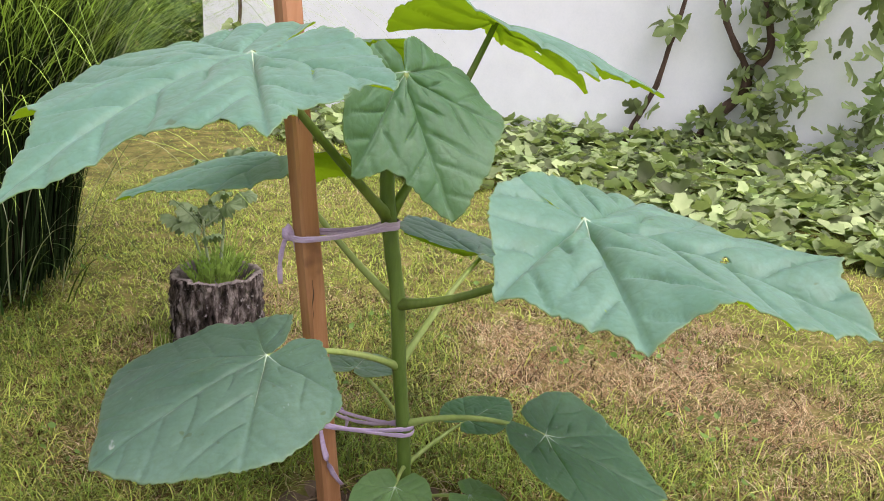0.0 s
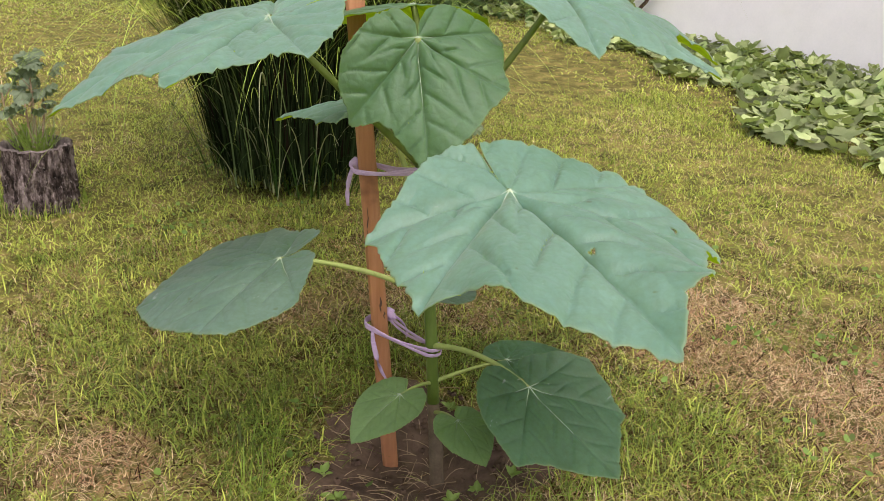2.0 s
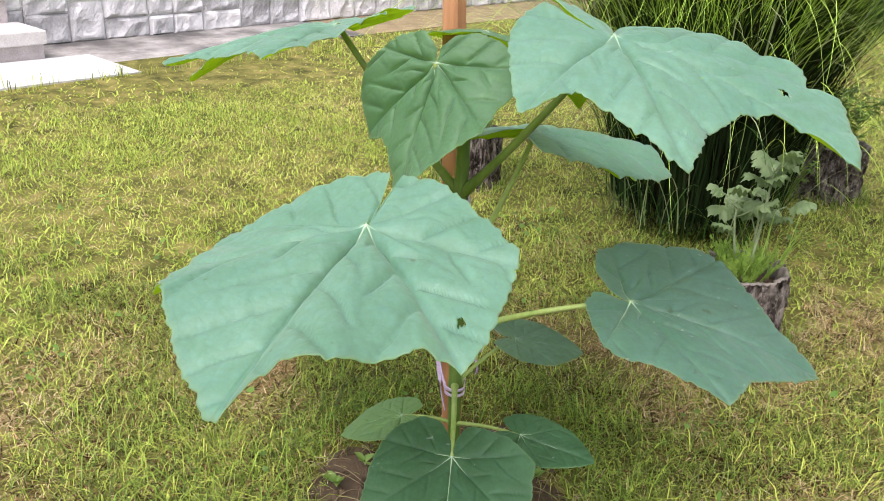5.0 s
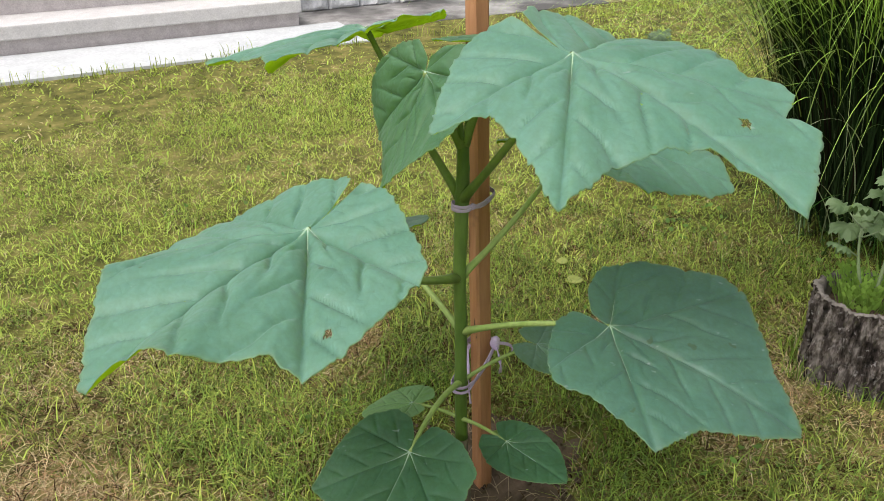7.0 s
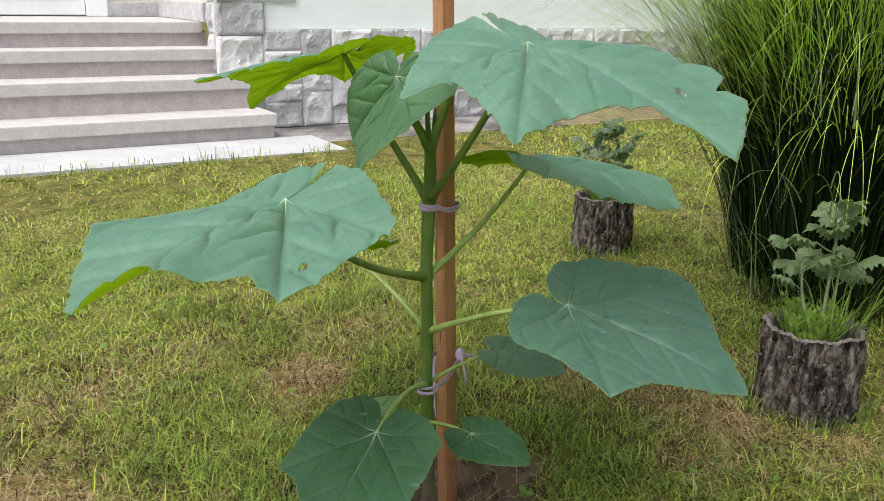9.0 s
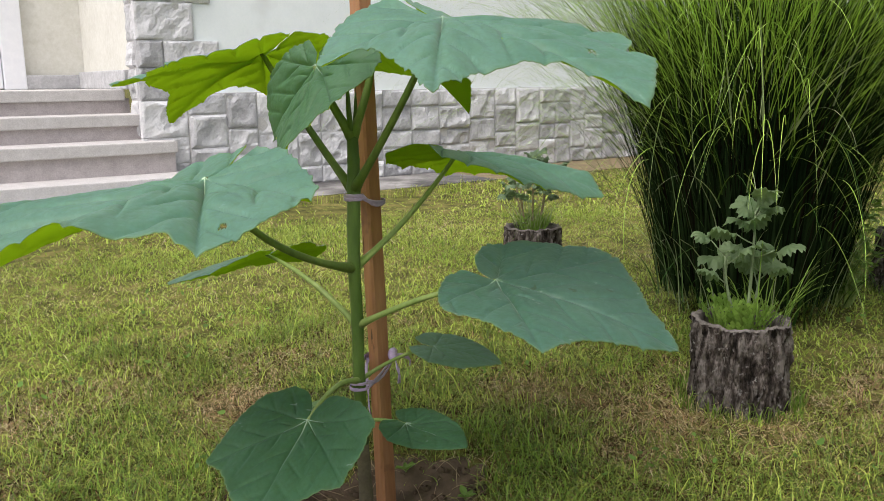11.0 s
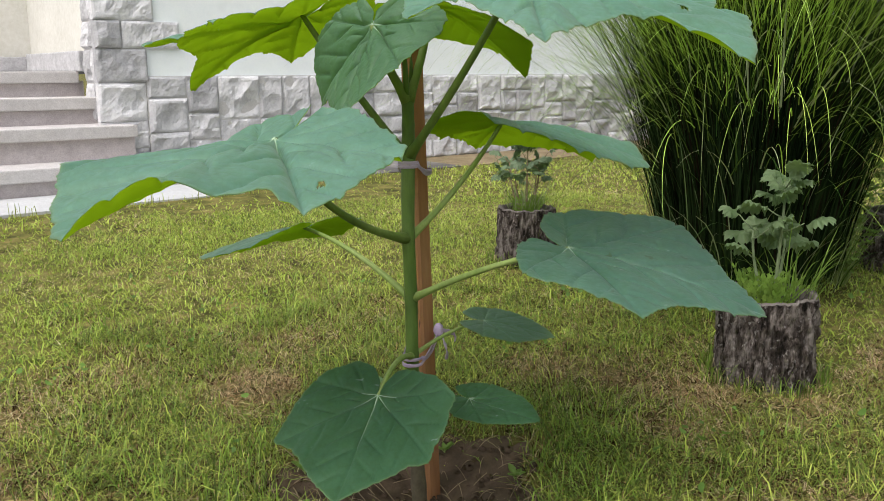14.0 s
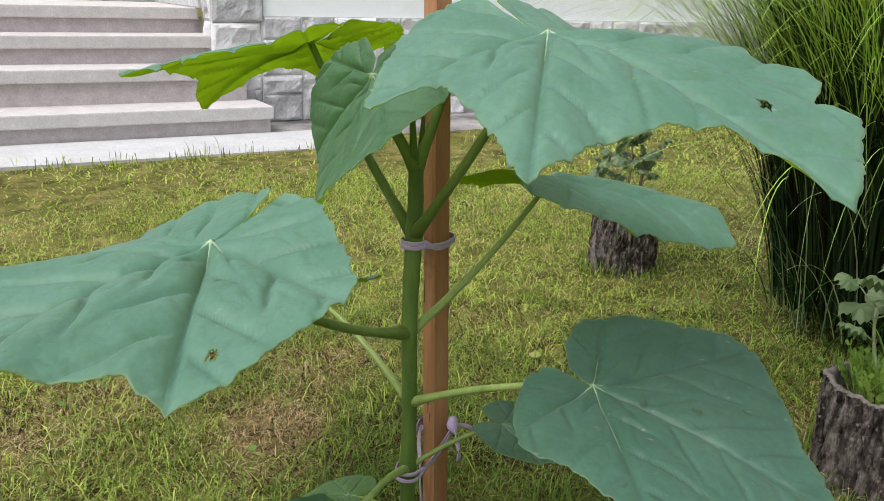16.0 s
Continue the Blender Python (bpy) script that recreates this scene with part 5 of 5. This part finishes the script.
for zone, name, mat, kind, flat, args in ((near, "grass_near", M_BLADE, green, UP, (165000, (-1.4, -1.3), (1.4, 1.5), 0.027, 0.0018, 11)),
                                    (near, "lush_grass_near", M_LUSH, lush, UP, (110000, (-1.4, -1.3), (1.4, 1.5), 0.029, 0.0021, 18)),
                                    (near, "straw_near", M_STRAW, dry, LYING, (200000, (-1.4, -1.3), (1.4, 1.5), 0.016, 0.0014, 14)),
                                    (near, "long_grass_near", M_BLADE, lambda x, y, g: g.random(len(x)) < 0.15 + 0.85 * (1 - dryness(x, y)), (0.4, 1.7), (14000, (-1.4, -1.3), (1.4, 1.5), 0.048, 0.0024, 27)),
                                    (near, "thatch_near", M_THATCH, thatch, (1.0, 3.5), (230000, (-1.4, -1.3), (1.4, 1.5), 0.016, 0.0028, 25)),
                                    (near, "long_lush_grass", M_LUSH, lambda x, y, g: g.random(len(x)) < 2.0 * np.clip(0.35 - dryness(x, y), 0, 0.4), (0.5, 2.2), (50000, (-1.4, -1.3), (1.4, 1.5), 0.046, 0.0019, 39)),
                                    (near, "dead_grass_near", M_RUSTY, rusty, LYING, (170000, (-1.4, -1.3), (1.4, 1.5), 0.016, 0.0017, 35)),
                                    (middle, "grass_middle", M_TURF, even, UP, (400000, (-3.4, -2.0), (2.2, 3.6), 0.022, 0.0033, 12)),
                                    (middle, "lush_grass_middle", M_LUSH, lush, UP, (70000, (-3.4, -2.0), (2.2, 3.6), 0.034, 0.0036, 19)),
                                    (middle, "straw_middle", M_STRAW, dry, LYING, (140000, (-3.4, -2.0), (2.2, 3.6), 0.015, 0.0020, 15)),
                                    (far, "grass_far", M_TURF, even, UP, (210000, (-6.5, -3.5), (3.5, 7.0), 0.026, 0.0075, 13)),
                                    (far, "straw_far", M_STRAW, dry, LYING, (60000, (-6.5, -3.5), (3.5, 7.0), 0.016, 0.0050, 16)),
                                    (lambda x, y: (np.abs(0.907 * x + 0.421 * y + 3.39) < 0.05), "edge_grass", M_BLADE, lambda x, y, g: g.random(len(x)) < 0.35 + 0.65 * (np.sin(x * 23 + y * 31) > 0), (0.05, 0.7), (26000, (-4.8, -2.4), (-2.5, 2.0), 0.085, 0.0034, 20)),
                                    (collar, "stump_grass_collar", M_LUSH, lambda x, y, g: g.random(len(x)) < 0.75, (0.15, 0.9), (60000, (-1.9, 0.5), (-0.1, 2.3), 0.06, 0.0026, 37)),
                                    (collar, "stump_straw_collar", M_STRAW, lambda x, y, g: g.random(len(x)) < 0.25, (0.15, 1.4), (60000, (-1.9, 0.5), (-0.1, 2.3), 0.05, 0.0018, 38)),
                                    (fringe, "grass_tufts", M_LUSH, lambda x, y, g: g.random(len(x)) < 0.4 + 0.6 * (np.sin(x * 31 + y * 17) > 0.2), (0.2, 1.6), (9000, (-0.5, -0.5), (0.4, 0.5), 0.055, 0.0024, 17))):
    keep = lambda x, y, g, zone=zone, kind=kind: on_lawn(x, y, g) & zone(x, y) & kind(x, y, g)
    label = "reddish-brown dead blades lying in worn spots" if mat is M_RUSTY else "dry straw-coloured blades lying in the lawn" if mat is M_STRAW else "brown thatch between the grass tufts, darkened for the shade there" if mat is M_THATCH else "lush green grass in patches of the lawn" if mat is M_LUSH else "short mown green grass blades of the lawn"
    thing(name, tri_mesh(name, *blades(*args, keep, flat), smooth=False), mat, label, "grass", kind="stuff")


def litter(n, seed):
    """Dry stalks lying about on the bare soil."""
    g, pieces = random.Random(seed), []
    for _ in range(n):
        a, r = g.uniform(0, 6.283), 0.23 * math.sqrt(g.random())
        x, y = PLANT.x + 0.02 + r * math.cos(a), PLANT.y - 0.02 + r * math.sin(a)
        z, b, l = float(ground_z(x, y)) + 0.014, g.uniform(0, 6.283), g.uniform(0.02, 0.08)
        x2, y2 = x + l * math.cos(b), y + l * math.sin(b)
        pieces.append(tube(bow((x, y, z), (x2, y2, float(ground_z(x2, y2)) + 0.016), (0, 0, g.uniform(0, 0.012)), 5), [0.0006] * 5, 4))
    return joined("litter", pieces)


thing("soil_litter", litter(130, 5), M_LITTER, "dry stalks scattered over the bare soil", "litter", kind="stuff")


def pebbles(n, seed):
    """Small stones and clods on the bare soil."""
    g, pieces = np.random.default_rng(seed), []
    a = np.linspace(0, 2 * np.pi, 8)[:-1]
    for _ in range(n):
        r, b, s = 0.22 * math.sqrt(g.random()), g.uniform(0, 6.283), g.uniform(0.003, 0.009)
        x, y = PLANT.x + 0.02 + r * math.cos(b), PLANT.y - 0.02 + r * math.sin(b)
        v = np.concatenate([np.stack([np.cos(a) * k, np.sin(a) * k, np.full(7, h)], 1) for k, h in ((1.0, -0.3), (0.9, 0.3), (0.4, 0.6))]) * s * g.uniform(0.75, 1.2, (21, 3))
        f = np.array([[i * 7 + j, i * 7 + (j + 1) % 7, i * 7 + 7 + (j + 1) % 7, i * 7 + 7 + j] for i in range(2) for j in range(7)])
        pieces.append((v + [x, y, float(ground_z(x, y)) + 0.012], f))
    return joined("pebbles", pieces)


thing("soil_pebbles", pebbles(150, 41), M_SOIL, "small brown stones and clods on the bare soil", "pebbles", kind="stuff")


def seedling(x, y, n, size, seed):
    """A small rosette of oval leaves on short stalks."""
    rnd = random.Random(seed)
    root = tagged(new("seedling"), "small fresh green seedling growing on the bare soil", "seedling", "seedlings round the sapling")
    root.location = (x, y, float(ground_z(x, y)) + 0.008)
    for k in range(n):
        l, b = size * rnd.uniform(0.6, 1.1), 6.283 * k / n + rnd.uniform(-0.4, 0.4)
        oval = [(l * (0.35 + t), l * 0.36 * s * math.sin(math.pi * min(1, t * 0.93 + 0.07)) ** 0.8, 0.16 * l * s * s - 0.3 * l * t * t) for t in (0.0, 0.2, 0.45, 0.7, 0.9, 1.0) for s in (-1, -0.5, 0, 0.5, 1)]
        m = pose(0, 0, 0, 0, 0, math.degrees(b)) @ pose(0, 0, 0, 0, -rnd.uniform(25, 65))
        v, f = placed((np.array(oval), grid_faces(6, 5)), m)
        part("leaf", tri_mesh("leaf", v, f), M_SHRUB, root)
        part("stalk", tube_mesh("stalk", [m @ Vector((l * q, 0, 0)) for q in (-0.1, 0.12, 0.36)], [0.0011, 0.001, 0.0008], 5), M_STALK, root)
    return root


for k, (x, y, n, size) in enumerate(((-0.115, -0.175, 7, 0.022), (0.06, -0.09, 5, 0.018), (0.09, -0.04, 6, 0.016), (0.14, 0.01, 5, 0.018), (-0.04, 0.19, 6, 0.02), (-0.18, -0.10, 5, 0.02), (-0.2, 0.1, 6, 0.022))):
    seedling(x, y, n, size, 50 + k)


def fallen_leaf(x, y, size, heading, seed):
    """A small rounded leaf lying on the grass, cupped and creased along its middle."""
    rings, cols, verts = 6, 30, []
    for i in range(rings):
        t = i / (rings - 1)
        for j in range(cols):
            a = 2 * math.pi * j / cols
            r = size * t * (1 + 0.12 * math.cos(a) + 0.05 * noise.noise((math.cos(a) * 2, math.sin(a) * 2, seed)))
            u, v = r * math.cos(a), 0.72 * r * math.sin(a)
            verts.append((u, v, 0.25 * abs(v) - 0.10 * size * t * t + 0.08 * size * t * math.sin(3 * a + seed)))
    ob = thing("fallen_leaf", tri_mesh("fallen_leaf", verts, grid_faces(rings, cols, True)), M_FALLEN, "pale yellow-green fallen leaf lying on the grass", "leaf", "fallen leaves on the lawn")
    shell = ob.modifiers.new("thickness", "SOLIDIFY")
    shell.thickness = 0.0006
    ob.matrix_world = Matrix.Translation((x, y, float(ground_z(x, y)) + 0.020)) @ pose(0, 0, 0, 8, -6, heading)
    return ob


fallen_leaf(-0.881, 0.34, 0.020, 20, 1)
fallen_leaf(-0.767, 0.351, 0.024, 70, 2)


def weeds(n, seed):
    """Small round weed and clover leaves low in the grass, in patches."""
    g, pieces = np.random.default_rng(seed), []
    while len(pieces) < n:
        cx, cy = g.uniform(-1.6, 1.2), g.uniform(-0.9, 1.6)
        for _ in range(g.integers(6, 26)):
            x, y = cx + g.normal(0, 0.06), cy + g.normal(0, 0.06)
            if not on_lawn(np.array([x]), np.array([y]), g)[0]:
                continue
            r = g.uniform(0.004, 0.010)
            a = np.linspace(0, 2 * np.pi, 8)[:-1]
            v = np.stack([r * np.cos(a), r * 0.7 * np.sin(a), 0.15 * r * np.cos(2 * a)], 1)
            v = np.concatenate([[[0, 0, -0.2 * r]], v])
            f = np.array([[0, 1 + i, 1 + (i + 1) % 7] for i in range(7)])
            m = Matrix.Translation((x, y, float(ground_z(x, y)) + g.uniform(0.015, 0.045))) @ pose(0, 0, 0, g.normal(0, 25), g.normal(0, 25), g.uniform(0, 360))
            pieces.append(placed((v, f), m))
    return joined("weeds", pieces)


thing("weeds", weeds(600, 31), M_WEED, "small round weed and clover leaves in the lawn", "weeds", kind="stuff")

# ---------------------------------------------------------------- vine, fallen vine leaves and the far hedge
def lobed_leaf(size, g, rings=1):
    """One vine leaf: five soft points round a short stalk notch, creased along its middle and curled at the edge."""
    n = 19 if rings > 1 else 15
    a = np.linspace(-2.85, 2.85, n)
    rim = size * (0.64 + 0.20 * np.cos(a * 2.5) + 0.10 * np.cos(a) + 0.05 * np.cos(a * 10)) * (1 + 0.06 * g.standard_normal(n))
    cup, fold, wave = g.normal(0, 0.35), abs(g.normal(0.15, 0.15)), g.uniform(0, 6.283)
    v = [np.zeros((1, 3))]
    for k in range(1, rings + 1):
        r = rim * k / rings
        x, y = r * np.cos(a), r * np.sin(a)
        z = fold * np.abs(y) - cup * (x * x + y * y) / size + 0.10 * size * (k / rings) ** 2 * np.sin(3 * a + wave)
        v.append(np.stack([x, y, z], 1))
    i = np.arange(1, n)
    f = [np.stack([np.zeros(n - 1, int), i, i + 1], 1)]
    for k in range(rings - 1):
        p, q = i + k * n, i + (k + 1) * n
        f += [np.stack([p, q, q + 1], 1), np.stack([p, q + 1, p + 1], 1)]
    return np.concatenate(v), np.concatenate(f)


def scatter(name, places, size, tilt, seed, mat, label, category, rings=1):
    g, pieces = np.random.default_rng(seed), []
    for p in places:
        m = Matrix.Translation(p) @ pose(0, 0, 0, g.normal(0, tilt), g.normal(0, tilt), g.uniform(0, 360))
        pieces.append(placed(lobed_leaf(size * g.uniform(0.6, 1.2), g, rings), m))
    return thing(name, joined(name, pieces, rings > 1), mat, label, category, kind="stuff")


g = np.random.default_rng(21)
heap = []
while len(heap) < 4600:
    u = g.uniform(-1.9, 6.2 + 0.8 * g.random())
    back = 0.0 if u > 0 else -1.3
    d = g.uniform(back, 2.3) if u < 0 else 2.3 * g.random() ** 1.15
    edge = float(np.interp(u, (-1.5, -0.2, 0.9, 2.0, 2.5, 3.5, 4.1, 7.0), (0.3, 0.68, 0.68, 0.95, 1.35, 1.75, 1.95, 2.2))) + 0.12 * math.sin(u * 5)
    if d > edge:
        continue
    p = WALL @ Vector((u, -0.05 - d, 0))
    heap.append((p.x, p.y, 0.025 + g.random() * (0.02 + (0.03 + 0.03 * min(max(u, 0), 4)) * max(0, 1 - d / edge) * (u > 0) + 0.06 * (u <= 0))))
scatter("vine_leaf_heap", heap, 0.078, 17, 22, M_VINE, "heap of pale green cut vine leaves along the garden wall", "leaf heap", 2)

vine = tagged(new("grape_vine"), "old dark grape vine trained up the white garden wall", "vine")
THIN = ((3.36, 0.0), (3.44, 0.20), (3.49, 0.29), (3.55, 0.43), (3.58, 0.56), (3.60, 0.66), (3.63, 0.76), (3.66, 0.91), (3.68, 1.3), (3.65, 1.9))
TRUNK = ((3.76, 0.0), (3.81, 0.11), (3.86, 0.20), (3.90, 0.27), (3.96, 0.34), (4.02, 0.40), (4.05, 0.45), (4.05, 0.55))
LEFT = ((4.05, 0.53), (4.01, 0.61), (3.97, 0.67), (3.93, 0.74), (3.90, 0.80), (3.86, 0.92), (3.83, 1.3), (3.88, 1.9))
RIGHT = ((4.05, 0.53), (4.10, 0.58), (4.14, 0.63), (4.15, 0.70), (4.14, 0.75), (4.10, 0.92), (4.16, 1.3), (4.31, 1.9))
END = ((0.05, 0.0), (0.14, 0.12), (0.25, 0.20), (0.34, 0.28), (0.38, 0.36), (0.40, 0.49), (0.43, 0.75), (0.40, 1.2), (0.46, 1.8))
for k, (line, thick, thin) in enumerate(((THIN, 0.017, 0.012), (TRUNK, 0.034, 0.028), (LEFT, 0.020, 0.015), (RIGHT, 0.026, 0.018), (END, 0.016, 0.012))):
    pts = [WALL @ Vector((u, -0.07, z)) for u, z in line]
    part("limb", tube_mesh("limb", pts, [(thick + (thin - thick) * t) * (1 + 0.14 * math.sin(t * 23 + k)) for t in np.linspace(0, 1, len(pts))], 9), M_VINEWOOD, vine)
leaves = []
for (u, z, su, sz, n) in ((4.09, 0.46, 0.07, 0.05, 16), (4.18, 0.36, 0.10, 0.06, 26), (4.03, 0.19, 0.16, 0.07, 60), (4.26, 0.68, 0.06, 0.06, 14), (4.30, 0.88, 0.12, 0.09, 30), (4.06, 0.88, 0.08, 0.06, 16), (4.08, 0.68, 0.03, 0.05, 5),
                          (3.61, 0.78, 0.04, 0.03, 6), (3.48, 0.29, 0.03, 0.015, 4), (3.87, 0.28, 0.03, 0.02, 4), (3.18, 0.18, 0.03, 0.03, 4), (4.70, 0.36, 0.10, 0.14, 40), (4.95, 0.9, 0.25, 0.35, 70), (4.1, 1.5, 0.4, 0.3, 90),
                          (0.20, 0.25, 0.06, 0.10, 8), (0.42, 0.6, 0.05, 0.15, 8)):
    for _ in range(n):
        leaves.append(tuple(WALL @ Vector((u + g.normal(0, su), -0.08 - abs(g.normal(0, 0.05)), max(0.05, z + g.normal(0, sz))))))
scatter("vine_foliage", leaves, 0.078, 55, 23, M_VINE, "green vine leaves hanging on the white wall", "vine leaves", 2)

hedge = []
for k in range(5200):
    u = g.random()
    p = Vector((-0.4, 6.9, 0)).lerp(Vector((-8.5, 6.2, 0)), u)
    hedge.append((p.x + g.normal(0, 0.25), p.y + g.normal(0, 0.3), abs(g.normal(0, 0.55)) * (1.0 + 0.35 * math.sin(u * 23))))
scatter("hedge", hedge, 0.11, 55, 24, M_HEDGE, "dark green shrubs along the end of the garden", "hedge")
